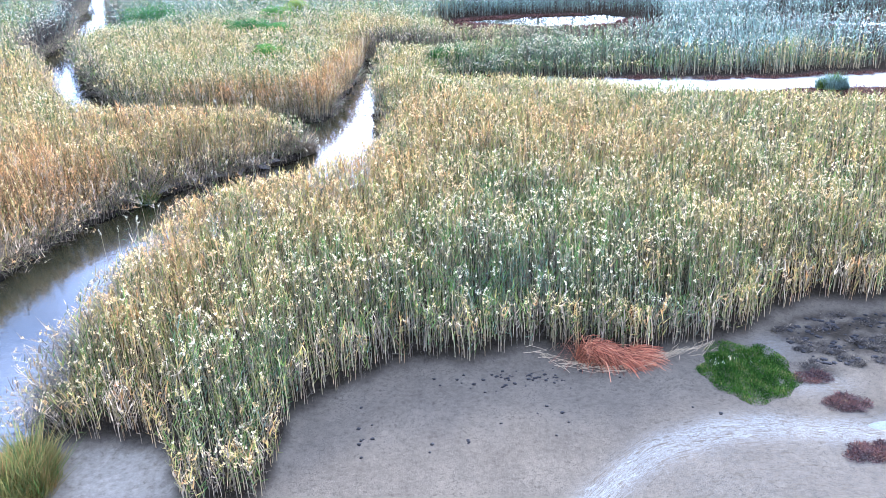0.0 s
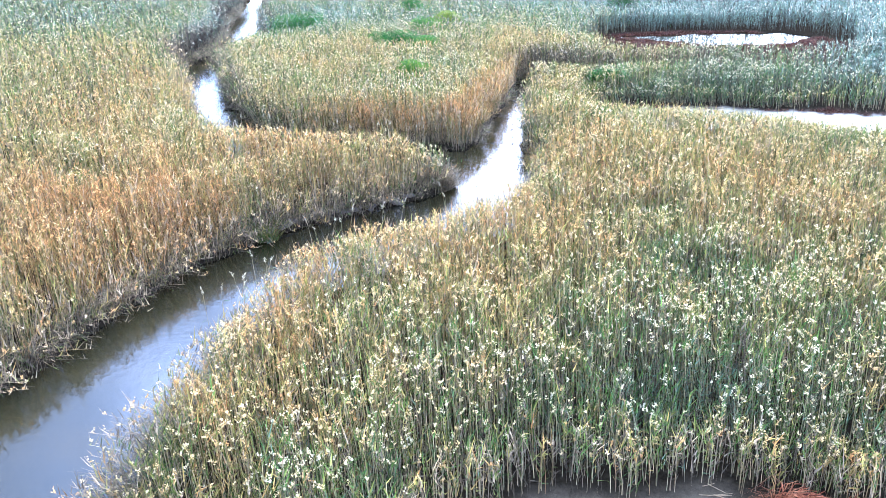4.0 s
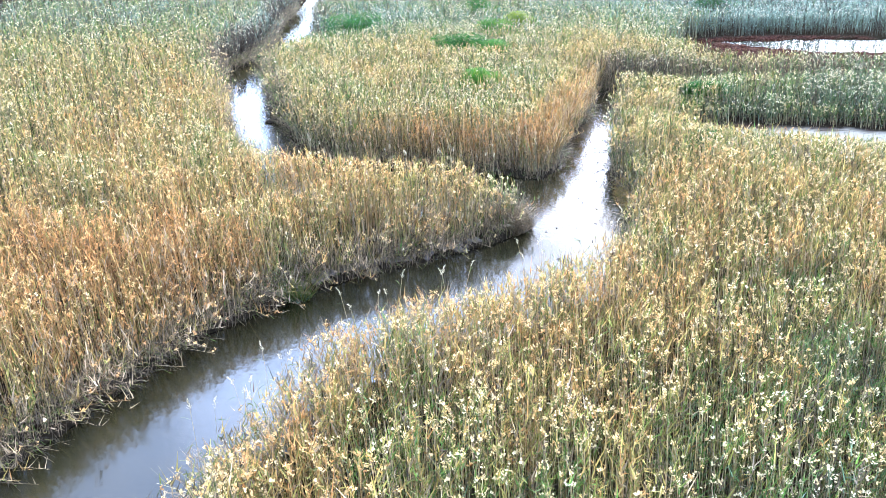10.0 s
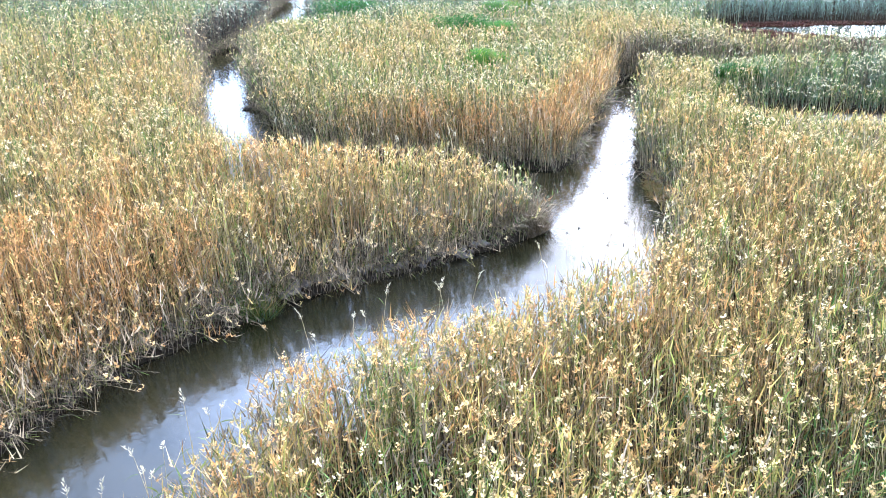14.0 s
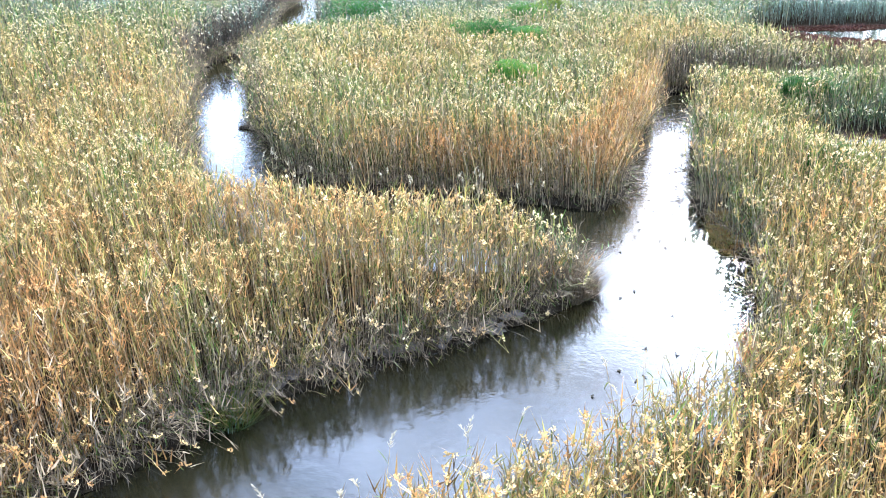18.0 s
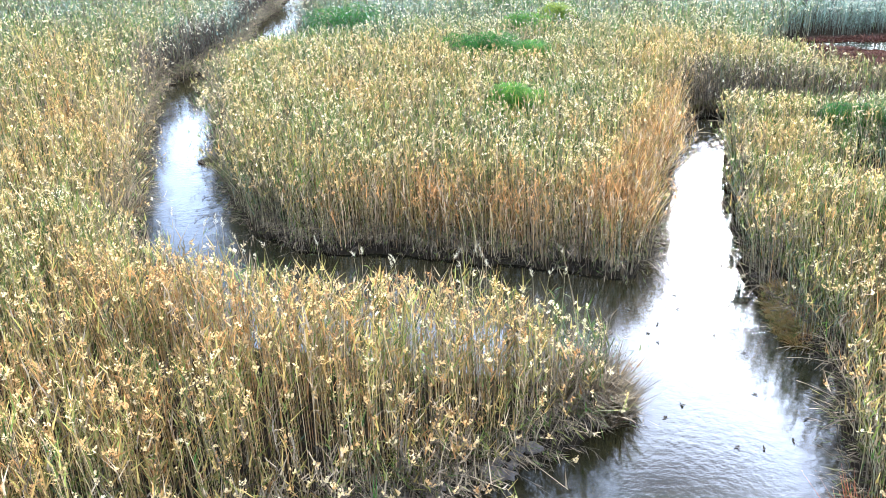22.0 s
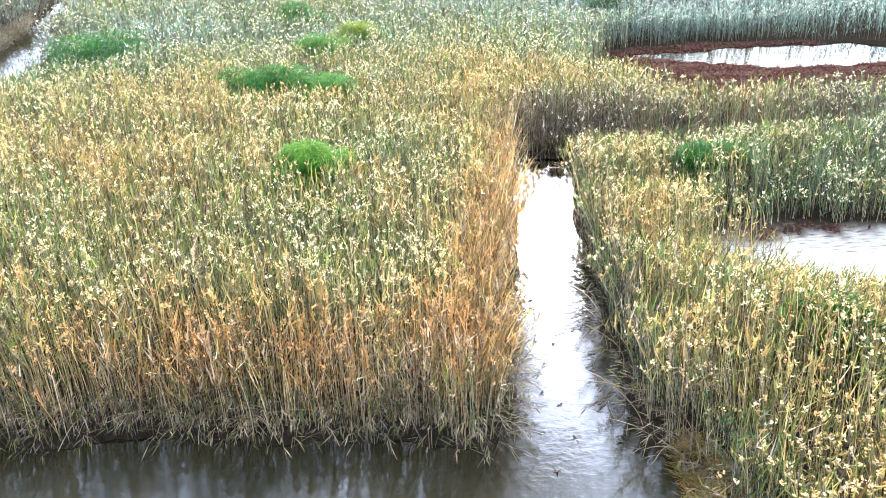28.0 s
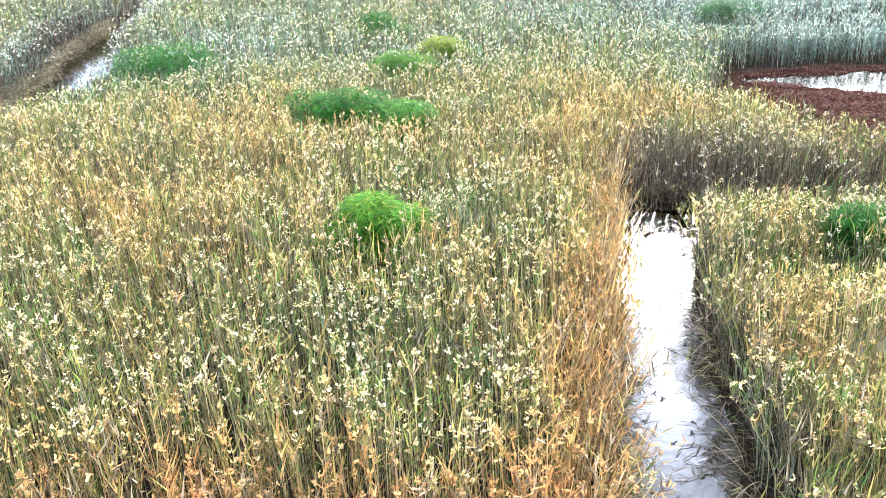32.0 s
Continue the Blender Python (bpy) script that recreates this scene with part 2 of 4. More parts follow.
    l.new(fine, rough.inputs["Value"])
    l.new(rough.outputs["Result"], p.inputs["Roughness"])
    h = n.new("ShaderNodeMath")
    h.operation = "ADD"
    l.new(fine, h.inputs[0])
    l.new(grit, h.inputs[1])
    bump(n, l, p, h.outputs[0], 0.5, 0.04)
    return m


def ramp_of(n, l, fac, stops):
    r = ramp(n, stops)
    l.new(fac, r.inputs["Fac"])
    return r.outputs["Color"]


def water_material():
    m, n, l, p = material("channel_water")
    c = ramp_of(n, l, noise_node(n, l, 0.35, 3.0), [(0.35, (0.014, 0.0135, 0.006)), (0.65, (0.026, 0.021, 0.008))])
    l.new(c, p.inputs["Base Color"])
    p.inputs["Roughness"].default_value = 0.045
    p.inputs["IOR"].default_value = 1.46
    a, b = noise_node(n, l, 4.5, 4.0, 0.6), noise_node(n, l, 0.42, 2.0)
    h = n.new("ShaderNodeMath")
    h.operation = "MULTIPLY"
    l.new(a, h.inputs[0])
    l.new(b, h.inputs[1])
    bump(n, l, p, h.outputs[0], 0.14, 0.08)
    return m


GROUND, WATER = ground_material(), water_material()

# ---- plan: x, y, half width along the middle of each water ----
RIVER = [(-12.0, -40, 4.6), (-11.3, -16, 4.0), (-10.3, -7, 3.3), (-9.2, -2.5, 2.9), (-7.4, 2.9, 3.0), (-4.9, 6.2, 3.15), (-1.5, 8.7, 3.2), (0.8, 10.7, 3.1), (2.2, 13.6, 2.2), (2.5, 16.8, 2.4), (2.3, 19.3, 2.4)]
CANAL = [(2.3, 19.3, 2.3), (2.8, 22.6, 1.25), (3.35, 26.8, 1.25), (3.75, 29.0, 1.1), (4.45, 32.5, 1.0), (5.1, 36.4, 1.1), (6.0, 38.8, 1.55), (8.6, 38.9, 1.5), (13, 39.3, 1.5), (16, 38.9, 1.4), (22, 38.2, 1.2)]
CROSS = [(2.0, 18.7, 2.6), (-2.0, 18.75, 3.1), (-6.0, 19.2, 3.3), (-9.6, 19.8, 2.8), (-12.2, 21.6, 2.3), (-14.2, 25.4, 1.65), (-16.0, 29.5, 1.6), (-17.9, 34.2, 1.6), (-20.2, 40.0, 1.65), (-21.8, 44.6, 1.75), (-21.2, 50.5, 1.8), (-21.6, 57, 1.9), (-22.3, 62.0, 2.2), (-23.8, 67.5, 2.1), (-25.3, 76, 1.5), (-29, 95, 0.8), (-34, 130, 2.0)]
POND = [(10.1, 30.1, 0.7), (13.0, 29.0, 2.2), (16.5, 28.6, 2.8), (21, 28.3, 2.3), (28, 27.0, 1.9), (35, 26.9, 1.7), (43, 26.5, 2.2), (60, 27, 3.0)]
LAGOON = [(16.6, 61.6, 0.7), (19.5, 61.0, 1.5), (24.5, 60.2, 3.4), (29.0, 60.6, 3.6), (33, 62, 2.2)]
LAGOON_EAST = [(50, 56.5, 1.0), (55, 54, 1.6), (61, 51, 2.2), (75, 48, 3.0)]
OPEN_EAST = [(9.7, 30.1, 1.4), (12.6, 28.7, 2.6), (16, 28.0, 3.1), (21, 27.0, 3.8), (28, 25.0, 4.8), (36, 23.0, 6.4), (46, 22, 7.5), (80, 20, 9)]
OPEN_FAR = [(17.5, 52.0, 4.6), (20, 56.5, 7.6), (28, 56, 8.6)]
OPEN_MID = [(14.8, 50.2, 4.2), (17, 49.3, 5.6), (22, 48.5, 5.6), (28, 48.2, 5.4)]
OPEN_FAR_EAST = [(52, 54, 5), (62, 50, 8), (90, 46, 10)]
SHORE = [(-60, -11), (-8.2, -11.4), (-5.6, -11.6), (-3.6, -12.2), (-2.6, -15.2), (-0.9, -14.6), (-0.2, -11.2), (1.8, -9.6), (2.9, -8.8), (5.3, -9.1), (7.1, -8.4), (10.0, -9.4), (12.7, -9.1), (14.5, -8.6), (15.9, -7.5), (17.8, -6.6), (20.4, -7.2), (30, -8.5), (90, -14)]


def wobble(x, y, size, seed):
    """A smooth uneven field about -1 to 1, with features of the given size."""
    r = np.random.RandomState(seed)
    out = 0
    for k in range(7):
        a, f = r.uniform(0, 6.283), 6.283 / size * r.uniform(0.5, 1.6)
        out = out + np.sin((x * math.cos(a) + y * math.sin(a)) * f + r.uniform(0, 6.283))
    return out / 3.2


def channel(x, y, line):
    """Distance outside the water's edge along a middle line with half widths (negative inside)."""
    best = np.full(np.shape(x), 1e9)
    for (ax, ay, aw), (bx, by, bw) in zip(line, line[1:]):
        dx, dy = bx - ax, by - ay
        s = np.clip(((x - ax) * dx + (y - ay) * dy) / (dx * dx + dy * dy), 0, 1)
        best = np.minimum(best, np.hypot(x - ax - s * dx, y - ay - s * dy) - (aw + s * (bw - aw)))
    return best


def step(e0, e1, v):
    s = np.clip((v - e0) / (e1 - e0), 0, 1)
    return s * s * (3 - 2 * s)


def bell(x, y, cx, cy, rx, ry):
    return np.exp(-((x - cx) / rx) ** 2 - ((y - cy) / ry) ** 2)


def stream_edge(x, y):
    d = np.minimum(np.minimum(channel(x, y, RIVER), channel(x, y, CANAL)), channel(x, y, CROSS))
    return d + 0.16 * wobble(x, y, 2.2, 3) + 0.07 * wobble(x, y, 0.8, 4)


def pond_edge(x, y):
    d = np.minimum(np.minimum(channel(x, y, POND), channel(x, y, LAGOON)), channel(x, y, LAGOON_EAST))
    return d + 0.30 * wobble(x, y, 4.5, 8) + 0.22 * wobble(x, y, 1.4, 9)


def pan(x, y):
    """Share of the pale silt pan, its colour also painting mirrored sky, that fills the pond."""
    return step(0.25, -0.25, channel(x, y, POND) + 0.30 * wobble(x, y, 4.5, 8) + 0.22 * wobble(x, y, 1.4, 9))


# small hollows in the beds, where the reeds are low, green and bear few plumes: place and radius
HOLLOWS = [(-2.2, -1.9, 0.9), (6.5, -6.5, 1.2), (12.1, -7.9, 1.0), (7.8, -6.3, 0.9), (7.8, 2.3, 1.1), (8.8, 6.1, 1.1), (-2.9, -3.3, 0.8), (9.0, 0.4, 1.0), (4.4, -4.4, 0.9), (5.1, 23.2, 0.9), (-16.0, 10.0, 1.1), (-9.0, 12.8, 0.9)]


def hollow(x, y):
    out = 0
    for cx, cy, size in HOLLOWS:
        out = np.maximum(out, bell(x, y, cx, cy, size, size * 0.8))
    return out


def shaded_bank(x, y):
    """Share of painted shade, as grey dead reeds, on the banks that face away from the sun at the bends."""
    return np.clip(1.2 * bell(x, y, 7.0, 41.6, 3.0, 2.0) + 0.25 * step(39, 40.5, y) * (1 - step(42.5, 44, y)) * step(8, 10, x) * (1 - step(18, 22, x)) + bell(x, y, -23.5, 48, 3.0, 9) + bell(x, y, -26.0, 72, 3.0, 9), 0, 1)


def shore_y(x):
    xs, ys = zip(*SHORE)
    return np.interp(x, xs, ys)


def flat_depth(x, y):
    """How far south of the reed edge a place on the mud flat lies (positive on the mud)."""
    return shore_y(x) - y + 0.12 * wobble(x, y, 1.1, 12)


def marshy(x, y):
    """Share of open mud and low red saltmarsh round the ponds."""
    d = np.minimum(np.minimum(channel(x, y, OPEN_EAST), channel(x, y, OPEN_FAR)), np.minimum(channel(x, y, OPEN_MID), channel(x, y, OPEN_FAR_EAST)))
    return step(0.4, -0.1, d + 0.5 * wobble(x, y, 3.0, 15) + 0.2 * wobble(x, y, 1.1, 16))


def ground_z(x, y):
    land = 0.22 + 0.07 * wobble(x, y, 6, 21) + 0.03 * wobble(x, y, 1.3, 22)
    mud = 0.08 + 0.02 * wobble(x, y, 1.7, 23)
    z = land + (mud - land) * np.maximum(step(-0.6, 0.6, flat_depth(x, y)), marshy(x, y) * 0.9)
    s = stream_edge(x, y)
    z = z + (-0.45 - z) * (1 - step(-0.55, 0.28, s))
    p = pond_edge(x, y)
    z = z - 0.17 * bell(x, y, 16.4, -14.0, 1.3, 0.26)
    silt = pan(x, y)
    z = z + (-0.14 - z) * (1 - step(-0.3, 0.35, p)) * (1 - step(0, 0.1, silt))
    return z + (0.03 + 0.012 * wobble(x, y, 1.2, 24) - z) * silt


# ---- meshes from arrays ----
def mesh_object(name, co, tris, mat=None, values=None, parent=None, mats=None, index=None, smooth=False):
    me = bpy.data.meshes.new(name)
    co, tris = np.asarray(co, np.float32), np.asarray(tris, np.int32)
    me.vertices.add(len(co))
    me.vertices.foreach_set("co", co.ravel())
    me.loops.add(tris.size)
    me.loops.foreach_set("vertex_index", tris.ravel())
    me.polygons.add(len(tris))
    me.polygons.foreach_set("loop_start", np.arange(len(tris), dtype=np.int32) * tris.shape[1])
    for m in mats or [mat]:
        me.materials.append(m)
    if index is not None:
        me.polygons.foreach_set("material_index", np.asarray(index, np.int32))
    me.polygons.foreach_set("use_smooth", np.full(len(tris), smooth))
    for key, v in (values or {}).items():
        me.attributes.new(key, "FLOAT", "POINT").data.foreach_set("value", np.asarray(v, np.float32))
    me.update(calc_edges=True)
    ob = new(name, me)
    ob.parent = parent
    return ob


def axis_steps(lo, hi, fine, out_lo, out_hi):
    mid = list(np.arange(lo, hi + fine / 2, fine))
    left, right, d = [], [], fine
    while not left or left[-1] > out_lo:
        d *= 1.35
        left.append((left[-1] if left else lo) - d)
    d = fine
    while not right or right[-1] < out_hi:
        d *= 1.35
        right.append((right[-1] if right else hi) + d)
    return np.array(left[::-1] + mid + right)


def build_ground():
    xs, ys = axis_steps(-32, 46, 0.3, -1800, 1800), axis_steps(-17.5, 82, 0.3, -1800, 1800)
    x, y = (a.ravel() for a in np.meshgrid(xs, ys))
    z = ground_z(x, y)
    nx, ny = len(xs), len(ys)
    i = (np.arange(ny - 1)[:, None] * nx + np.arange(nx - 1)[None]).ravel()
    quads = np.stack([i, i + 1, i + nx + 1, i + nx], 1)
    depth, marsh = flat_depth(x, y), marshy(x, y)
    litter = (1 - step(-0.4, 0.5, depth)) * (1 - 0.6 * marsh)
    weedy = bell(x, y, 18.2, -9.0, 2.9, 1.5) + 0.7 * bell(x, y, 15.6, -11.4, 0.8, 0.7)
    litter = np.maximum(litter, 0.85 * step(0.25, 0.6, weedy) * step(-0.9, 0.1, wobble(x, y, 1.5, 26) + 0.6 * wobble(x, y, 0.6, 27)))
    flow = np.interp(x, [5, 6.9, 8.2, 9.3, 11.2, 12.9, 14, 15.5, 18, 24], [-17.3, -15.8, -14.7, -13.9, -13.3, -13.3, -13.7, -14.0, -13.8, -14.2])
    salt = np.exp(-((y - flow + 0.25) / 0.55) ** 2) * step(4.5, 7, x) + 0.14 * step(0.2, -0.9, y - flow) * step(7.0, 10.0, x) + 0.5 * bell(x, y, 15.2, -11.9, 1.2, 0.6) + 0.4 * bell(x, y, 14.9, -9.6, 0.8, 0.8)
    salt = np.clip(salt * 1.2, 0, 1) * step(0.1, 0.6, depth)
    sand = np.clip(0.9 * bell(x, y, 10.2, 29.9, 1.7, 1.3) + 0.55 * bell(x, y, -4.8, -13.2, 2.6, 2.0) * step(0, 0.5, depth), 0, 0.9) * (1 - pan(x, y))
    ob = mesh_object("ground", np.stack([x, y, z], 1), quads, GROUND, {"litter": litter, "marsh": marsh, "salt": salt, "sand": sand, "pan": pan(x, y), "run": x * 0.55, "across": (y - flow) * 3.4 + 0.3 * x}, smooth=True)
    return tagged(ob, "dark marsh soil, grey mud flat and red saltmarsh", "ground", kind="structure")


build_ground()


def build_water():
    xs, ys = np.array([-120, -40, 0, 40, 120.0]), np.array([-60, -20, 20, 60, 140.0])
    x, y = (a.ravel() for a in np.meshgrid(xs, ys))
    i = (np.arange(4)[:, None] * 5 + np.arange(4)[None]).ravel()
    ob = mesh_object("water", np.stack([x, y, 0 * x], 1), np.stack([i, i + 1, i + 6, i + 5], 1), WATER)
    return tagged(ob, "still brown channel water mirroring the bright sky", "water", kind="structure")


build_water()

# ---- shrubs: place, size, leaf colour (0 dark green to 1 yellow) ----
SHRUBS = [
    (-2.85, 34.0, 1.5, 1.3, 3.05, 0.76, "bright green feathery shrub standing in dry reeds"),
    (-5.6, 45.5, 2.2, 1.6, 3.6, 0.48, "dark green feathery shrub standing in dry reeds"),
    (-3.0, 44.6, 1.7, 1.3, 3.25, 0.64, "mid green low shrub beside a darker shrub"),
    (-15.0, 55.6, 2.6, 2.3, 3.6, 0.48, "dark green shrub on the bank of a channel"),
    (-3.4, 53.8, 1.7, 1.5, 3.4, 0.74, "green low shrub standing in haze-tinted reeds"),
    (-1.3, 57.8, 1.3, 1.2, 3.5, 1.08, "yellow-green round shrub standing in reeds"),
    (-4.8, 68.3, 2.2, 1.9, 3.5, 0.48, "green shrub far off in haze-tinted reeds"),
    (18.0, 71.8, 2.5, 2.2, 3.9, 0.36, "dark green shrub far off in reeds tinted blue-grey for haze"),
]


def shrub_gap(x, y):
    out = np.full(np.shape(x), 1e9)
    for cx, cy, rx, ry, *_ in SHRUBS:
        dy = y - cy
        out = np.minimum(out, np.hypot((x - cx) / rx, np.where(dy < 0, dy / (ry + 1.4), dy / ry)))
    return out


# ---- reeds ----
def dry_and_haze(x, y):
    """Dryness of the reeds: 0.3 green, 1 orange; towards 0 a painted haze blue-grey."""
    d = 0.645 + 0.09 * wobble(x, y, 9, 31) + 0.12 * wobble(x, y, 3.2, 32)
    d += 0.38 * bell(x, y, -14, 6, 8, 9) + 0.16 * bell(x, y, -5, 13.5, 5, 2.5) + 0.12 * bell(x, y, -24, 26, 9, 14)
    d += 0.50 * bell(x, y, -5, 22.6 + 0.35 * np.sin(x * 0.9), 10, 0.9) - 0.05 * bell(x, y, -4, 30, 8, 4)
    canal_x = np.interp(y, [22, 26.8, 32.5, 38.8], [1.5, 2.1, 3.5, 5.4])
    d += 0.38 * np.exp(-((x - canal_x + 0.7) / 1.0) ** 2) * step(20, 23, y) * (1 - step(37, 42, y))
    d += 0.10 * bell(x, y, 3, 42, 4, 3)
    d += 0.30 * bell(x, y, -4.5, -4, 2.2, 8) + 0.2 * bell(x, y, 1, 4, 6, 3) + 0.14 * bell(x, y, 14, 8, 9, 6)
    d -= 0.16 * bell(x, y, 4, -7.5, 6, 2.5) + 0.06 * bell(x, y, 10, -2, 6, 5) + 0.12 * bell(x, y, -4, -10.5, 4, 1.5)
    d += 0.06 * bell(x, y, 6.5, 26, 3, 9) + 0.22 * bell(x, y, 6.5, 14, 3.5, 5)
    # far beds drop towards the blue-grey end, which puts haze into their colour
    d -= 0.24 * bell(x, y, 13, 34, 7, 3) + 0.14 * step(31, 33, y) * step(12, 18, x)
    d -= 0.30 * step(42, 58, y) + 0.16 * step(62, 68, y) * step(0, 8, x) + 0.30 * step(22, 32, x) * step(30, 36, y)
    d -= 0.20 * step(15, 21, x) * step(30, 31.5, y)
    d -= 0.30 * hollow(x, y) + 0.20 * bell(x, y, -15, 60, 5, 8)
    d += (0.56 - d) * bell(x, y, -1.7, -13.2, 1.9, 1.5)
    d += 0.12 * bell(x, y, 5.5, 47, 2.5, 7) + 0.2 * (1 - step(0.1, 1.2, -flat_depth(x, y)))
    return d


def reed_height(x, y, s):
    h = 2.45 + 0.16 * wobble(x, y, 5, 41) + 0.08 * wobble(x, y, 1.6, 42)
    west_bank = step(-3, -7, x) * (1 - step(14, 17, y)) + bell(x, y, -3, 12.0, 4, 2.0) * (1 - step(12.5, 14, y))
    h *= 1 - 0.40 * np.clip(west_bank, 0, 1) * (1 - step(0.2, 1.9, s))
    h *= 1 - (0.08 + 0.22 * step(19, 20.5, y) * (1 - step(24, 26, y)) * (x < 2)) * (1 - step(0.1, 1.7, s))
    h *= 1 - 0.42 * (1 - step(0.2, 3.0, -flat_depth(x, y)))
    h *= 1 - 0.06 * step(7.0, 9.5, x) * bell(x, y, 20, 20, 16, 6) - 0.15 * bell(x, y, 14, 33, 8, 2)
    h *= 1 + 0.12 * step(24, 32, x) * step(34, 40, y)
    h *= 1 - 0.30 * step(63, 66, y) * step(6, 12, x)
    h *= 1 - 0.60 * (1 - np.clip(channel(x, y, OPEN_EAST) / 5.0, 0, 1)) * step(0, 1, 28.0 - y)
    h *= 1 - 0.24 * (1 - step(0.3, 2.8, s)) * bell(x, y, 1.0, 5.0, 6, 5) * step(0, 1, 1.5 * x + 9.5 - y)
    h *= 1 - 0.20 * (1 - step(0.3, 2.2, s)) * bell(x, y, 5.5, 17, 3, 5)
    h *= 1 - 0.20 * bell(x, y, -17, 49.5, 3.5, 4) - 0.26 * bell(x, y, 11, 38, 6, 3.0)
    h *= 1 - 0.12 * bell(x, y, 9.0, 25.6, 4.0, 2.6)
    h *= 1 - 0.15 * bell(x, y, 10.0, 27.2, 2.0, 1.5)
    h *= 1 - 0.55 * bell(x, y, 0.2, 14.7, 2.0, 1.7)
    h *= 1 - 0.34 * bell(x, y, -1.7, -13.4, 1.8, 1.8)
    h *= 1 - 0.34 * hollow(x, y)
    h *= 1 + 0.10 * bell(x, y, -5, 14.8, 4.5, 1.6)
    h *= 1 - 0.25 * step(18, 24, x) * step(30, 31, y) * (1 - step(38, 42, y))
    h *= 1 - 0.20 * step(41, 42, y) * (1 - step(46, 48, y)) * step(10, 13, x)
    h *= 1 - 0.50 * bell(x, y, -18.6, 56.5, 2.6, 6)
    h *= 1 - 0.58 * (1 - step(0.2, 4.5, channel(x, y, OPEN_EAST) + 0.8 * wobble(x, y, 3.0, 44))) * step(30, 31, y)
    h *= 1 - 0.14 * bell(x, y, 9, 36.5, 6, 1.2)
    return h


def scatter(seed, lo, hi, per_m2, keep):
    r = np.random.RandomState(seed)
    n = int((hi[0] - lo[0]) * (hi[1] - lo[1]) * per_m2)
    x, y = r.uniform(lo[0], hi[0], n), r.uniform(lo[1], hi[1], n)
    ok = keep(x, y)
    ok &= (r.uniform(0, 1, n) < 0.62) | (stream_edge(x, y) < 1.4)
    x, y = x[ok], y[ok]
    s = stream_edge(x, y)
    grow = (s > 0.10) & (pond_edge(x, y) > 0.25) & (flat_depth(x, y) < 0.05) & (shrub_gap(x, y) > 0.8)
    grow &= marshy(x, y) < r.uniform(0.15, 0.5, len(x))
    thin = wobble(x, y, 2.6, 51) + 0.6 * wobble(x, y, 1.0, 52)
    grow &= r.uniform(0, 1, len(x)) < np.clip(1.05 + 0.35 * thin, 0.35, 1)
    return x[grow], y[grow], s[grow], r


def kite(p0, axis, side, share=0.45):
    """Two triangles per blade: foot, two shoulders, tip."""
    mid = p0 + axis * share
    co = np.stack([p0, mid + side, p0 + axis, mid - side], 1)
    i = np.arange(len(p0))[:, None] * 4
    return co.reshape(-1, 3), np.concatenate([i + [[0, 1, 2]], i + [[0, 2, 3]]])


def spike(p0, axis, side):
    """One long thin triangle per blade."""
    co = np.stack([p0 - side, p0 + side, p0 + axis], 1)
    return co.reshape(-1, 3), np.arange(len(p0))[:, None] * 3 + [[0, 1, 2]]


class Blades:
    def __init__(self):
        self.co, self.tri, self.index, self.dry, self.tone, self.count = [], [], [], [], [], 0

    def add(self, co, tri, mat, dry, tone):
        each = len(co) // len(dry)
        self.co.append(co)
        self.tri.append(tri + self.count)
        self.index.append(np.full(len(tri), mat) if np.isscalar(mat) else np.tile(mat, len(tri) // len(mat)))
        self.dry.append(np.repeat(dry, each))
        self.tone.append(np.repeat(tone, each))
        self.count += len(co)

    def build(self, name, mats, parent=None):
        cat = np.concatenate
        return mesh_object(name, cat(self.co), cat(self.tri), values={"dry": np.clip(cat(self.dry), 0, 1), "tone": cat(self.tone)}, parent=parent, mats=mats, index=cat(self.index))


def edge_slope(x, y):
    e = 0.25
    gx, gy = stream_edge(x + e, y) - stream_edge(x - e, y), stream_edge(x, y + e) - stream_edge(x, y - e)
    g = np.hypot(gx, gy) + 1e-6
    return -gx / g, -gy / g


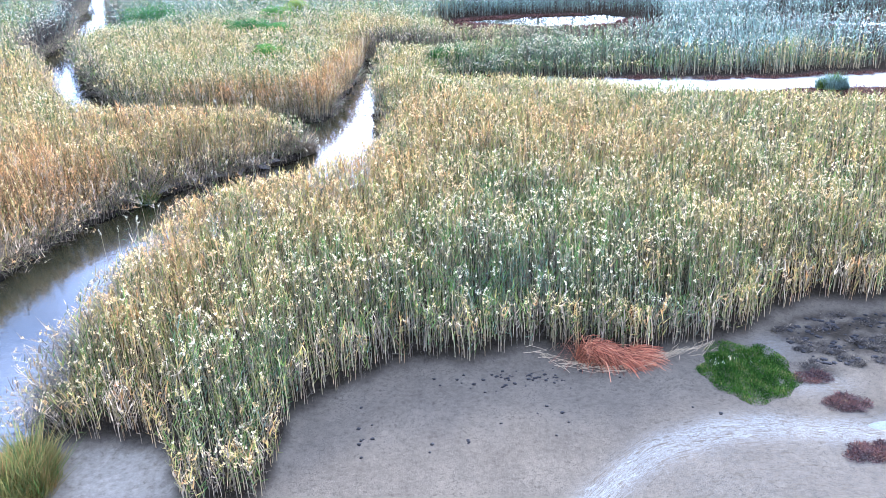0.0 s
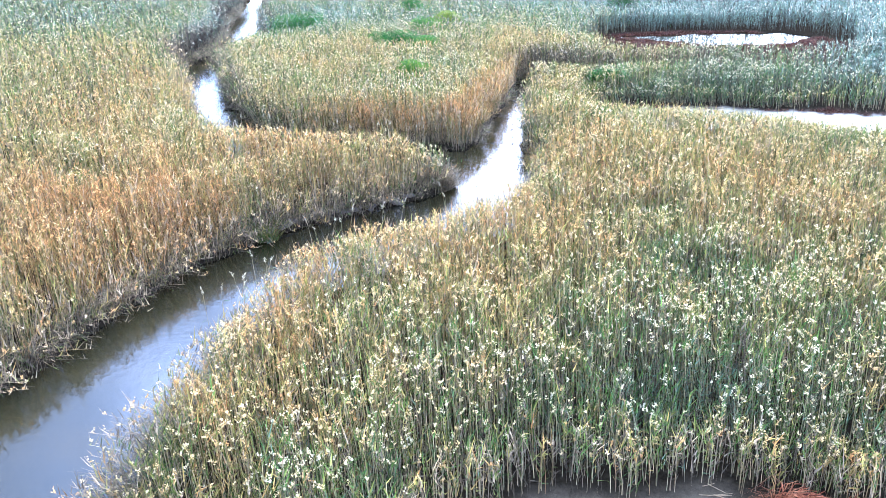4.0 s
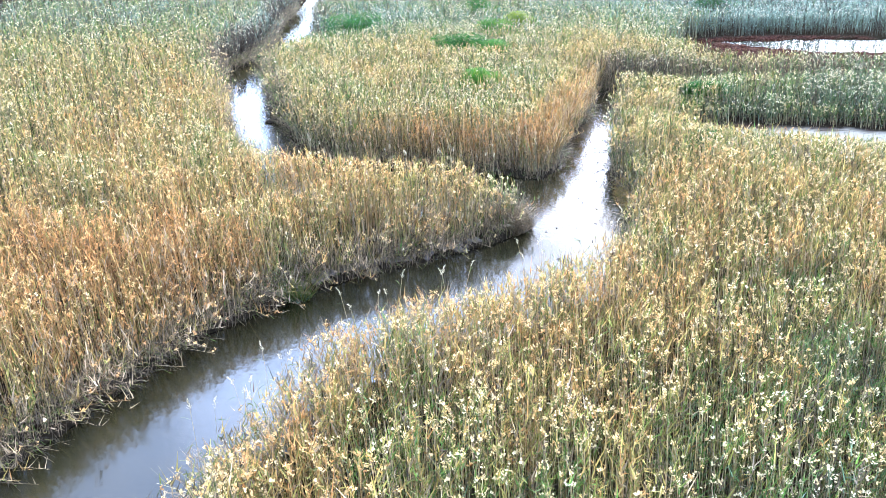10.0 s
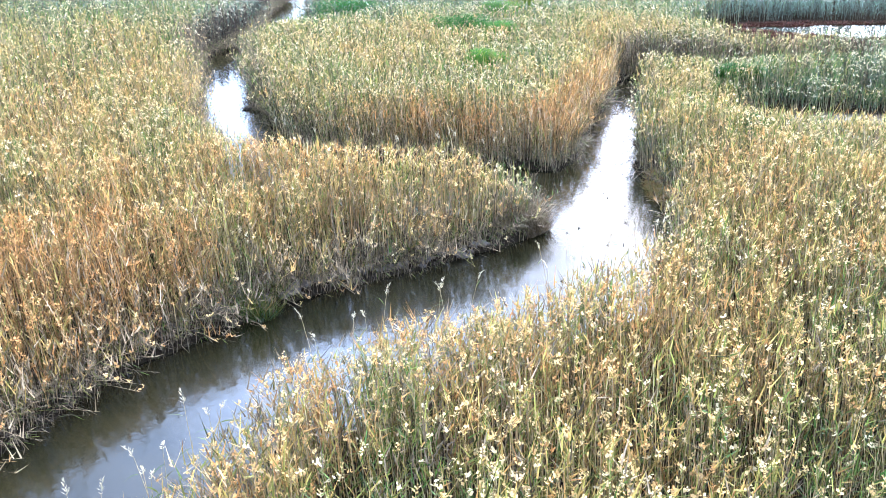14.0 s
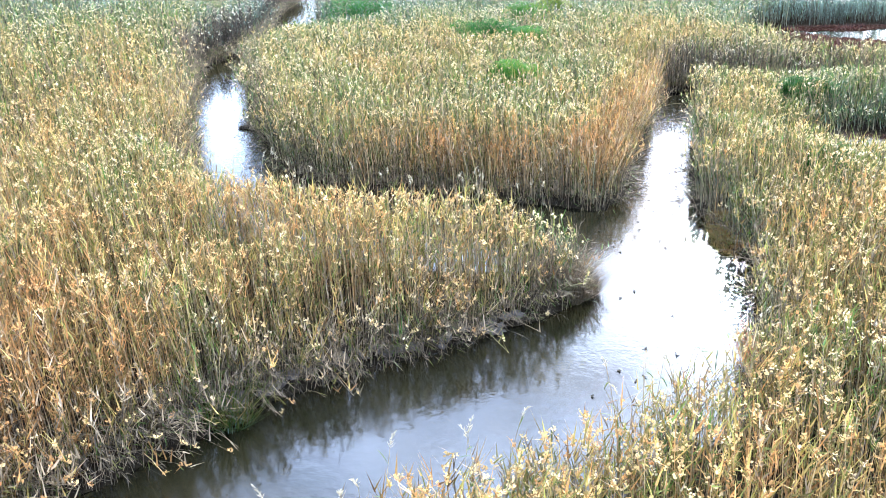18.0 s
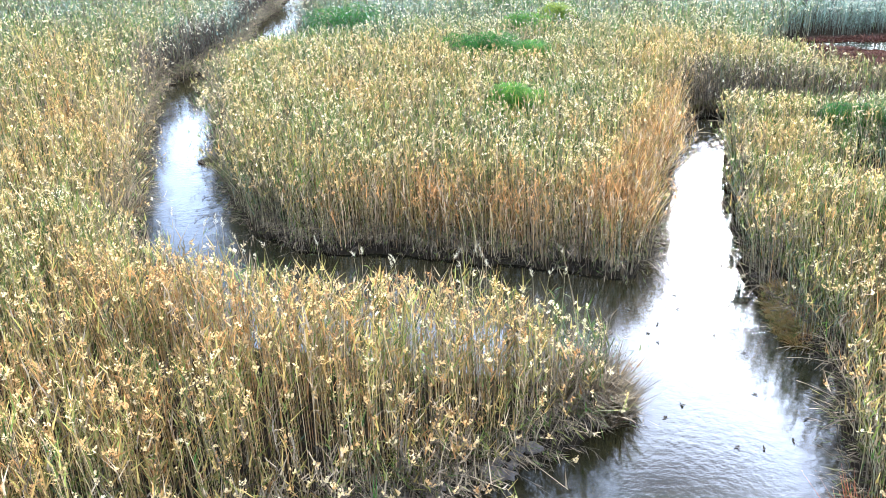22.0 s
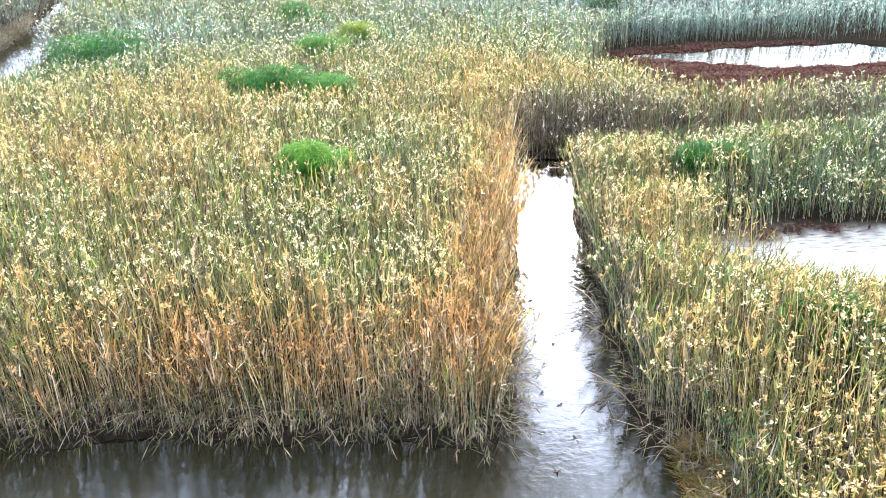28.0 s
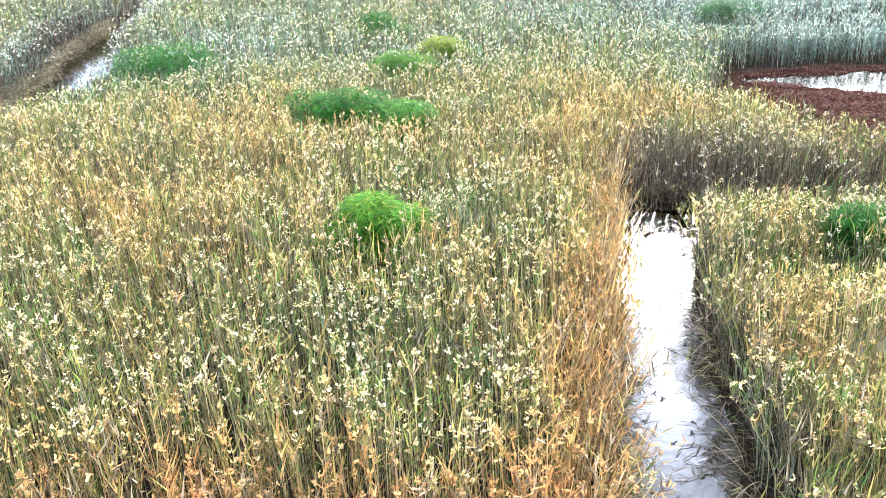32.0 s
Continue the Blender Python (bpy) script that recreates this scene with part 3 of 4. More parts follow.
def grow_reeds(name, label, seed, lo, hi, per_m2, keep, wide=1.0, leaves=8, segments=3, fluff=6, plume_share=0.72):
    x, y, s, r = scatter(seed, lo, hi, per_m2, keep)
    n = len(x)
    z = ground_z(x, y) - 0.05
    h = reed_height(x, y, s) * r.uniform(0.78, 1.16, n)
    dry = dry_and_haze(x, y) + r.normal(0, 0.12, n)
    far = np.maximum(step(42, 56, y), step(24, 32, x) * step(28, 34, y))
    # near reeds stay off the haze end of the scale
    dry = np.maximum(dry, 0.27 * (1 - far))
    tone = np.clip(r.normal(1.0, 0.34, n) + 0.16 * wobble(x, y, 1.5, 58), 0.35, 2.0)
    strand = 1 - step(0.1, 1.6, -flat_depth(x, y))
    shore = 1 + 0.5 * strand
    ox, oy = edge_slope(x, y)
    near_edge = 1 - step(0.1, 1.3, s)
    # the last term adds grey dead stems as shade on the canal's far bank
    west = step(-2, -7, x) * (1 - step(14.5, 17, y)) + bell(x, y, -2, 12.5, 4, 2.0) + 0.6 * step(-11, -14, x) * step(17, 19, y) + step(39.6, 40.2, y) * (1 - step(43, 45, y)) * step(4.5, 6, x)
    # bank shade at the bends goes into the colour through a lower dry value
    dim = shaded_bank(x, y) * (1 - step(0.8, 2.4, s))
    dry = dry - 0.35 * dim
    bent = np.clip(west, 0, 1)
    lean = near_edge * r.uniform(0, 1, n) ** (2 - 0.8 * bent) * (0.7 + 1.3 * bent)
    canal_side = (1 - step(0.2, 1.6, s)) * step(22, 25, y) * (1 - step(40, 43, y)) * (x < np.interp(y, [22.6, 32.5, 38.8], [2.75, 4.4, 5.9])) * (x > -2)
    lean = lean + canal_side * r.uniform(0, 0.9, n) * (1 - 0.75 * step(30, 36, y))
    a = r.uniform(0, 6.283, n)
    lx = ox * lean + np.cos(a) * r.uniform(0, 0.30, n) - 0.10
    ly = oy * lean + np.sin(a) * r.uniform(0, 0.30, n)
    rise = h * np.clip(1 - 0.22 * (lx * lx + ly * ly), 0.35, 1)
    foot = np.stack([x, y, z], 1)

    def along(t):
        return foot + np.stack([lx * t * t, ly * t * t, rise * t], 1)

    # dead grey stems gather at the water's edge; dim adds more to paint shade
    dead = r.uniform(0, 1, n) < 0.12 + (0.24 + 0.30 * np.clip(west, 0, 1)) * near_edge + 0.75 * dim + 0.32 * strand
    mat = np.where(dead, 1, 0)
    bl, pl = Blades(), Blades()
    b = r.uniform(0, 3.1416, n)
    side = np.stack([np.cos(b), np.sin(b), 0 * b], 1) * (0.0078 * min(wide, 1.3) * r.uniform(0.7, 1.3, n))[:, None]
    cuts = np.linspace(0, 1, segments + 1)
    co = np.stack([v for t in cuts for v in (along(t) - side * (1 - 0.4 * t), along(t) + side * (1 - 0.4 * t))], 1)
    k = 2 * (segments + 1)
    i = np.arange(n)[:, None] * k
    tri = np.concatenate([q for j in range(segments) for q in (i + [[2 * j, 2 * j + 1, 2 * j + 3]], i + [[2 * j, 2 * j + 3, 2 * j + 2]])])
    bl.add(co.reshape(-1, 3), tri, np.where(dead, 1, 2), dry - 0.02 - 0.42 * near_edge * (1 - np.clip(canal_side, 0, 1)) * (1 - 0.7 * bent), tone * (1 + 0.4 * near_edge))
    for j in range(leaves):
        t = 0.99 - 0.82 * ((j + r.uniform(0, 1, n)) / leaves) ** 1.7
        az = r.uniform(0, 6.283, n)
        ln = r.uniform(0.11, 0.27, n) * (1.0 + 0.1 * wide)
        up = r.uniform(0.1, 2.0, n)
        axis = np.stack([np.cos(az) * ln, np.sin(az) * ln, up * ln], 1)
        w = 0.0142 * wide ** 0.65 * r.uniform(0.6, 1.4, n)
        sd = np.stack([-np.sin(az) * w, np.cos(az) * w, 0.3 * w], 1)
        co, tri = spike(foot + np.stack([lx * t * t, ly * t * t, rise * t], 1), axis, sd)
        # lower leaves get a darker tone: shade inside the bed put into their colour
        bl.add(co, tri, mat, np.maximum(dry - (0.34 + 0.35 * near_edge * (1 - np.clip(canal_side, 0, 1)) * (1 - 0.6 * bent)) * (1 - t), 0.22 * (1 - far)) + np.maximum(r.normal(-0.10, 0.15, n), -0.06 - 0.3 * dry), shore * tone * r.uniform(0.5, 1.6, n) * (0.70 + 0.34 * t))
    has = r.uniform(0, 1, n) < plume_share * np.clip(0.8 + 0.55 * wobble(x, y, 3.4, 61), 0.15, 1.25) * (1 - 0.25 * near_edge) * (1 - 0.8 * hollow(x, y)) * (1 - 0.7 * np.clip(canal_side, 0, 1))
    top = along(0.97)[has]
    m = len(top)
    droop = r.uniform(0, 6.283, m)
    ln = r.uniform(0.10, 0.18, m)
    tilt = r.uniform(0.1, 1.5, m)
    axis = np.stack([np.cos(droop) * tilt * ln, np.sin(droop) * tilt * ln, ln], 1)
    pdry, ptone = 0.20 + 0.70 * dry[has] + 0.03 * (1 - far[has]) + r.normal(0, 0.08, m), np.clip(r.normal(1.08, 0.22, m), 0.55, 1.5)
    turn = r.uniform(0, 6.283, m)
    for j in range(fluff):
        u = (j + r.uniform(0, 1, m)) / fluff
        c = turn + j * 2.4 + r.normal(0, 0.5, m)
        reach = r.uniform(0.060, 0.108, m) * (1.3 - 0.6 * u) * (0.8 + 0.2 * wide)
        w = r.uniform(0.016, 0.027, m) * (1.25 - 0.5 * u) * (7 / fluff) ** 0.5 * (0.45 + 0.55 * wide)
        sd = np.stack([-np.sin(c) * w, np.cos(c) * w, r.uniform(-0.9, 0.9, m) * w], 1)
        out = np.stack([np.cos(c) * reach * 0.6, np.sin(c) * reach * 0.6, reach * r.uniform(-0.1, 0.7, m)], 1)
        co, tri = kite(top + axis * (u * 0.85 - 0.1)[:, None], out, sd, 0.6)
        pl.add(co, tri, 0, pdry, ptone * r.uniform(0.75, 1.2, m))
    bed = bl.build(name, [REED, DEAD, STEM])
    tagged(bed, label, "reed bed", kind="stuff")
    plumes = pl.build("plumes", [PLUME], bed)
    tagged(plumes, "pale feathery seed plumes", kind="stuff")
    return bed


def axis_gap(x, y):
    """Distance on the plan from the line down the middle of the place."""
    return np.hypot(x - 1.0, np.maximum(np.maximum(-12 - y, y - 36), 0))


def south_of_river(x, y):
    side = np.interp(y, [-40, -3, 3, 6, 9, 13, 22, 30, 40], [-10, -9, -7.2, -4.9, -0.8, 2.2, 2.7, 3.8, 6.2])
    return (x > side) & (y < 40.5)


def west_of_river(x, y):
    side = np.interp(y, [18, 21.6, 29.5, 40, 57, 71, 95], [-9, -12.2, -16, -20, -22, -24.3, -29])
    return ~south_of_river(x, y) & ((y < 18.8) | (x < side)) & ((x < side) | (y < 19))


def middle_bed(x, y):
    return ~south_of_river(x, y) & ~west_of_river(x, y)


for part_name, inside, seed, text in (
        ("reed_bed", south_of_river, 101, "green and straw-coloured reed bed beside the mud flat"),
        ("reed_bed", west_of_river, 202, "orange-brown dry reed bed along the winding channel"),
        ("reed_bed", middle_bed, 303, "golden reed bed between two channels with green shrubs")):
    lo, hi = (-56, -17), (66, 96)
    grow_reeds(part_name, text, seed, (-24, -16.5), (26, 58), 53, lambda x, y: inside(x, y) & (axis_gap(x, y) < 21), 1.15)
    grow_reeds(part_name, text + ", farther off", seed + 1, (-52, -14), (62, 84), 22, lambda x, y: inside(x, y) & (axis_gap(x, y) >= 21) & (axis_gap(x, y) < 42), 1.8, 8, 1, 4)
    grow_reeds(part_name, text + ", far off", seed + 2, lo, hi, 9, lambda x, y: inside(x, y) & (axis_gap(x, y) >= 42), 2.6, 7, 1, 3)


# ---- shrubs ----
def shrub(x, y, rx, ry, h, shade, label):
    r = np.random.RandomState(int(1000 + x * 37 + y * 91) % 100000)
    root = tagged(new("shrub"), label, "shrub")
    root.location = (x, y, float(ground_z(np.array([x]), np.array([y]))[0]) - 0.03)
    lobes = 11
    la, lr = r.uniform(0, 6.283, lobes), r.uniform(0.15, 0.95, lobes) ** 0.7
    lx, ly = np.cos(la) * lr * rx * 0.8, np.sin(la) * lr * ry * 0.8
    top = h * r.uniform(0.74, 1.0, lobes) * (1 - 0.24 * lr)
    for k in range(lobes):
        st = Blades()
        base, tip = np.array([math.cos(la[k]) * 0.12, math.sin(la[k]) * 0.12, 0]), np.array([lx[k], ly[k], top[k] * 0.8])
        bend = (base + tip) / 2 + np.array([0, 0, 0.15 * h])
        ring = [np.array([math.cos(c), math.sin(c), 0]) for c in (0, 2.094, 4.189)]
        co = [p + q * w for p, w in ((base, 0.035), (bend, 0.022), (tip, 0.008)) for q in ring]
        tri = [t for a in (0, 3) for j in range(3) for t in ([a + j, a + (j + 1) % 3, a + 3 + (j + 1) % 3], [a + j, a + 3 + (j + 1) % 3, a + 3 + j])]
        st.add(np.array(co), np.array(tri), 0, np.array([0.3]), np.array([0.7]))
        st.build("stem", [DEAD], root)
    cr = Blades()
    n = 11000 if y < 40 else 6000
    k = r.randint(0, lobes, n)
    size = 0.42 * (rx + ry) / 2 * r.uniform(0.8, 1.25, lobes)
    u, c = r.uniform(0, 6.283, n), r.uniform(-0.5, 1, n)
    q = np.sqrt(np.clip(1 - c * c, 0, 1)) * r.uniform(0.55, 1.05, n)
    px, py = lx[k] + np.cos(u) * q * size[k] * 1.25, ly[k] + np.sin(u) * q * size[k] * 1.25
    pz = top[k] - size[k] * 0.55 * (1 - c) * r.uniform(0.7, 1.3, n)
    low = r.uniform(0, 1, n) < 0.18
    pz = np.where(low, r.uniform(0.2, 0.8, n) * top[k], pz)
    az = u + r.normal(0, 0.7, n)
    ln = r.uniform(0.14, 0.42, n)
    axis = np.stack([np.cos(az) * ln, np.sin(az) * ln, ln * r.uniform(-0.5, 0.25, n)], 1)
    w = r.uniform(0.010, 0.026, n) * (1 if y < 40 else 1.4)
    sd = np.stack([-np.sin(az) * w, np.cos(az) * w, 0 * w], 1)
    co, tri = kite(np.stack([px, py, pz], 1), axis, sd, 0.5)
    # leaf colour runs yellower on lobe tops, darker green lower down
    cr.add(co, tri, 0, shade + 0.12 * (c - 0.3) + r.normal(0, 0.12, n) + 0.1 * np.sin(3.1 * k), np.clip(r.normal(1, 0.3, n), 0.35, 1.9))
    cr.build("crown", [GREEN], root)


for row in SHRUBS:
    shrub(*row)


# ---- fringe of bent dead reeds along the banks ----
def fringe(name, label, seed, inside, per_m2=88):
    r = np.random.RandomState(seed)
    n0 = int(54 * 94 * per_m2)
    x, y = r.uniform(-30, 24, n0), r.uniform(-12, 82, n0)
    ok = inside(x, y)
    x, y = x[ok], y[ok]
    s = stream_edge(x, y)
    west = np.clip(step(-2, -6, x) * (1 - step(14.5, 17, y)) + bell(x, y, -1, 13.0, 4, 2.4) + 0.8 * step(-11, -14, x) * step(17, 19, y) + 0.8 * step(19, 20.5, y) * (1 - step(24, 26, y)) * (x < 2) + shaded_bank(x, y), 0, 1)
    ok = (s > -0.12) & (s < 0.55 + 0.6 * west) & (flat_depth(x, y) < 0) & (r.uniform(0, 1, len(x)) < 0.55 + 0.45 * west)
    x, y, s, west = x[ok], y[ok], s[ok], west[ok]
    n = len(x)
    ox, oy = edge_slope(x, y)
    a = np.arctan2(oy, ox) + r.normal(0, 0.4, n)
    reach = r.uniform(0.1, 0.75, n) + west * r.uniform(0, 0.7, n)
    h = r.uniform(0.25, 1.0, n) + west * r.uniform(-0.1, 0.35, n)
    foot = np.stack([x, y, np.maximum(ground_z(x, y), -0.05) - 0.04], 1)
    out = np.stack([np.cos(a), np.sin(a), 0 * a], 1)
    bl = Blades()
    side = np.stack([-np.sin(a), np.cos(a), 0 * a], 1) * (0.006 * (1 + 1.6 * step(32, 52, y)) * r.uniform(0.7, 1.6, n))[:, None]
    pts = [foot + out * (reach * t ** 1.6)[:, None] + np.stack([0 * h, 0 * h, h * (1.9 * t - 1.05 * t * t)], 1) for t in (0.0, 0.4, 0.75, 1.0)]
    co = np.stack([v for k, q in enumerate(pts) for v in (q - side * (1 - 0.22 * k), q + side * (1 - 0.22 * k))], 1).reshape(-1, 3)
    i = np.arange(n)[:, None] * 8
    tri = np.concatenate([q for j in range(3) for q in (i + [[2 * j, 2 * j + 1, 2 * j + 3]], i + [[2 * j, 2 * j + 3, 2 * j + 2]])])
    dry, tone = r.uniform(0, 1.0, n) ** 1.1, np.clip(r.normal(1, 0.35, n), 0.4, 1.9)
    bl.add(co, tri, 0, dry, tone)
    for t in (1, 2):
        az = a + r.normal(0, 0.4, n)
        ln = r.uniform(0.15, 0.35, n)
        w = r.uniform(0.006, 0.014, n) * (1 + 1.6 * step(32, 52, y))
        co, tri = kite(pts[t], np.stack([np.cos(az) * ln, np.sin(az) * ln, ln * r.uniform(-0.6, 0.4, n)], 1), np.stack([-np.sin(az) * w, np.cos(az) * w, 0 * w], 1), 0.4)
        green = (r.uniform(0, 1, n) < 0.4).astype(int)
        bl.add(co, tri, green, np.where(green == 1, 0.35 + 0.3 * dry, dry), tone)
    tagged(bl.build(name, [DEAD, REED]), label, "dead reeds", kind="stuff")


fringe("reed_fringe", "grey-brown bent dead reeds hanging over the channel edge", 71, lambda x, y: ~south_of_river(x, y))
fringe("reed_fringe", "brown bent dead reeds along the shady bank", 72, south_of_river)


# ---- single stalks that stand clear of the beds, and stalks that float ----
def stalk(seed, h, lean, dry, floating=False):
    r = np.random.RandomState(seed)
    root = new("floating_stalk" if floating else "reed_stalk")
    if floating:
        tagged(root, "dark broken reed stalk with leaves floating on water", "reed stalk", "floating stalks in the canal")
    else:
        tagged(root, "single tall reed with a pale feathery plume", "reed stalk", "tall reeds on the bank")
    one = np.array([dry])

    def at(t):
        return np.array([lean * t * t, 0.0, h * t]) if not floating else np.array([h * (t - 0.5), 0.04 * math.sin(4 * t), 0.012 + 0.03 * math.sin(5 * t) ** 2])

    st = Blades()
    cuts = np.linspace(0, 1, 7)
    ring = [(math.cos(c) * 0.0085, math.sin(c) * 0.0085) for c in (0, 2.094, 4.189)]
    co = [at(t) + (np.array([dx, dy, 0]) if not floating else np.array([0, dx, dy])) * (1 - 0.5 * t) for t in cuts for dx, dy in ring]
    tri = []
    for k in range(6):
        for j in range(3):
            p, q = 3 * k + j, 3 * k + (j + 1) % 3
            tri += [[p, q, q + 3], [p, q + 3, p + 3]]
    st.add(np.array(co), np.array(tri), 0, one, np.array([0.9]))
    st.build("stem", [DEAD if floating else STEM], root)
    for k in range(5):
        lf = Blades()
        t = 0.2 + 0.72 * (k + r.uniform(0, 1)) / 5
        az, ln = r.uniform(0, 6.283), r.uniform(0.22, 0.42)
        up = r.uniform(-0.03, 0.05) if floating else r.uniform(-0.2, 0.7)
        d = np.array([math.cos(az), math.sin(az), up]) * ln
        sd = np.array([-math.sin(az), math.cos(az), 0.2 * (not floating)]) * r.uniform(0.009, 0.016)
        p0 = at(t)
        b = [p0 - sd * 0.3, p0 + sd * 0.3, p0 + d * 0.4 + sd, p0 + d * 0.4 - sd, p0 + d * 0.75 + sd * 0.7 - [0, 0, 0.03 * (not floating)], p0 + d * 0.75 - sd * 0.7 - [0, 0, 0.03 * (not floating)], p0 + d - [0, 0, 0.09 * (not floating)]]
        lf.add(np.array(b), np.array([[0, 1, 2], [0, 2, 3], [3, 2, 4], [3, 4, 5], [5, 4, 6]]), 0, one * 0.6, np.array([0.9]))
        lf.build("leaf", [DEAD if floating else REED], root)
    if not floating:
        pl = Blades()
        n = 26
        u = r.uniform(0, 1, n)
        p0 = at(1.0) + np.stack([0.10 * u * u, 0 * u, 0.20 * u - 0.03], 1)
        az, ln = r.uniform(0, 6.283, n), r.uniform(0.05, 0.11, n) * (1.2 - 0.5 * u)
        w = r.uniform(0.006, 0.011, n)
        co, tri = kite(p0, np.stack([np.cos(az) * ln * 0.6 + 0.02, np.sin(az) * ln * 0.6, ln * 0.6], 1), np.stack([-np.sin(az) * w, np.cos(az) * w, 0 * w], 1), 0.5)
        pl.add(co, tri, 0, np.full(n, 0.25) + r.uniform(0, 0.25, n), np.clip(r.normal(0.7, 0.12, n), 0.4, 1.1))
        pl.build("plume", [PLUME], root)
    return root


def place_stalks(first, spots, rnd, lift):
    for k, (x, y) in enumerate(spots):
        z = lift if lift is not None else float(ground_z(np.array([x]), np.array([y]))[0]) - 0.04
        m = pose(x, y, z, 0, 0, rnd.uniform(0, 360))
        src = first[k % len(first)]
        if k < len(first):
            src.matrix_basis = m
        else:
            copy_thing(src, m)


rnd = random.Random(5)
standing = [stalk(11 + k, 2.75 + 0.12 * k, 0.15 + 0.1 * k, 0.45 + 0.1 * k) for k in range(4)]
spots = []
for k in range(24):      # north side of the headland
    x = rnd.uniform(-11.5, -0.6)
    y = float(np.interp(x, [-12, -9.6, -6, -2, -0.5], [19.2, 17.0, 15.9, 15.6, 15.3])) + rnd.uniform(-0.7, 0.05)
    spots.append((x, y))
for k in range(30):      # along the south bank of the river
    t = rnd.uniform(0, 1)
    x = float(np.interp(t, [0, 0.25, 0.5, 0.75, 1], [-6.4, -5.0, -2.0, 0.6, 3.4]))
    y = float(np.interp(t, [0, 0.25, 0.5, 0.75, 1], [-3.0, 0.8, 4.2, 6.1, 9.2]))
    spots.append((x + rnd.uniform(-0.3, 0.4), y + rnd.uniform(-0.7, 0.05)))
place_stalks(standing, spots, rnd, None)
afloat = [stalk(31 + k, 0.7 + 0.2 * k, 0, 0.3, True) for k in range(3)]
spots = []
for k in range(46):
    y = rnd.uniform(22.5, 37)
    mid, half = float(np.interp(y, [22.6, 26.8, 32.5, 37], [2.75, 3.2, 4.4, 5.3])), float(np.interp(y, [22.6, 26.8, 32.5, 37], [1.1, 1.0, 0.75, 0.65]))
    spots.append((mid + rnd.choice([-1, 1]) * half * rnd.uniform(0.55, 0.98), y))
for k in range(14):
    y = rnd.uniform(24, 33)
    spots.append((float(np.interp(y, [22, 25.4, 29.5, 34.2], [-11.6, -13.2, -14.9, -16.8])) + rnd.uniform(-0.3, 0.2), y))
place_stalks(afloat, spots, rnd, 0.0)


# ---- the mud flat ----
def lump(name, seed, rad, flat, mat):
    """A rounded uneven clod of mud."""
    bm = bmesh.new()
    bmesh.ops.create_icosphere(bm, subdivisions=2, radius=rad)
    for v in bm.verts:
        k = 1 + 0.9 * noise.noise(v.co * (2.4 / rad) + Vector((seed * 7.1, 0, 0)))
        v.co = Vector((v.co.x * k, v.co.y * k, v.co.z * k * flat))
    me = bpy.data.meshes.new(name)
    bm.to_mesh(me)
    bm.free()
    for p in me.polygons:
        p.use_smooth = True
    me.materials.append(mat)
    return new(name, me)


def clod_material(name, dark, light):
    m, n, l, p = material(name)
    l.new(ramp_of(n, l, noise_node(n, l, 14.0, 5.0, 0.7), [(0.3, dark), (0.7, light)]), p.inputs["Base Color"])
    p.inputs["Roughness"].default_value = 0.9
    p.inputs["Specular IOR Level"].default_value = 0.15
    bump(n, l, p, noise_node(n, l, 40.0), 0.6, 0.03)
    return m


CLOD = clod_material("wet_clod", (0.012, 0.010, 0.008), (0.040, 0.033, 0.026))
DRYCLOD = clod_material("dry_clod", (0.09, 0.072, 0.06), (0.21, 0.175, 0.145))
clods = [tagged(lump("mud_clod", k, 0.028 + 0.010 * k, 0.4, CLOD), "small dark wet clod lying on grey mud", "mud clod", "clods on the mud flat") for k in range(4)]
spots = [(rnd.gauss(6.4, 1.0), rnd.gauss(-10.3, 0.35)) for _ in range(46)] + [(rnd.uniform(1, 12), rnd.uniform(-13.5, -10)) for _ in range(26)]
heaps = [tagged(lump("mud_hummock", 20 + k, 0.05 + 0.02 * k, 0.3, CLOD), "dark weed-covered hummock on the mud", "hummock", "dark hummocks by the reeds") for k in range(4)]
heap_spots = [(rnd.uniform(15.6, 21.5), rnd.uniform(-11.0, -7.9)) for _ in range(150)]
bank = [tagged(lump("mud_lump", 40 + k, 0.09 + 0.03 * k, 0.6, DRYCLOD), "pale dry lump of mud at the foot of the bank", "mud lump", "lumps along the bank") for k in range(4)]
bank_spots = []
for k in range(56):
    t = rnd.uniform(0, 1)
    x = float(np.interp(t, [0, 0.5, 1], [-8.6, -5.7, -1.6]))
    bank_spots.append((x + rnd.uniform(-0.12, 0.12), float(np.interp(x, [-8.6, -7.2, -5.7, -3.4, -1.6], [7.05, 8.6, 10.3, 11.4, 12.9])) + rnd.uniform(-0.1, 0.25)))
for first, places in ((clods, spots), (heaps, heap_spots), (bank, bank_spots)):
    for k, (x, y) in enumerate(places):
        z = max(0.0, float(ground_z(np.array([x]), np.array([y]))[0])) + 0.005
        m = pose(x, y, z, 0, 0, rnd.uniform(0, 360))
        if k < len(first):
            first[k].matrix_basis = m
        else:
            copy_thing(first[k % len(first)], m)


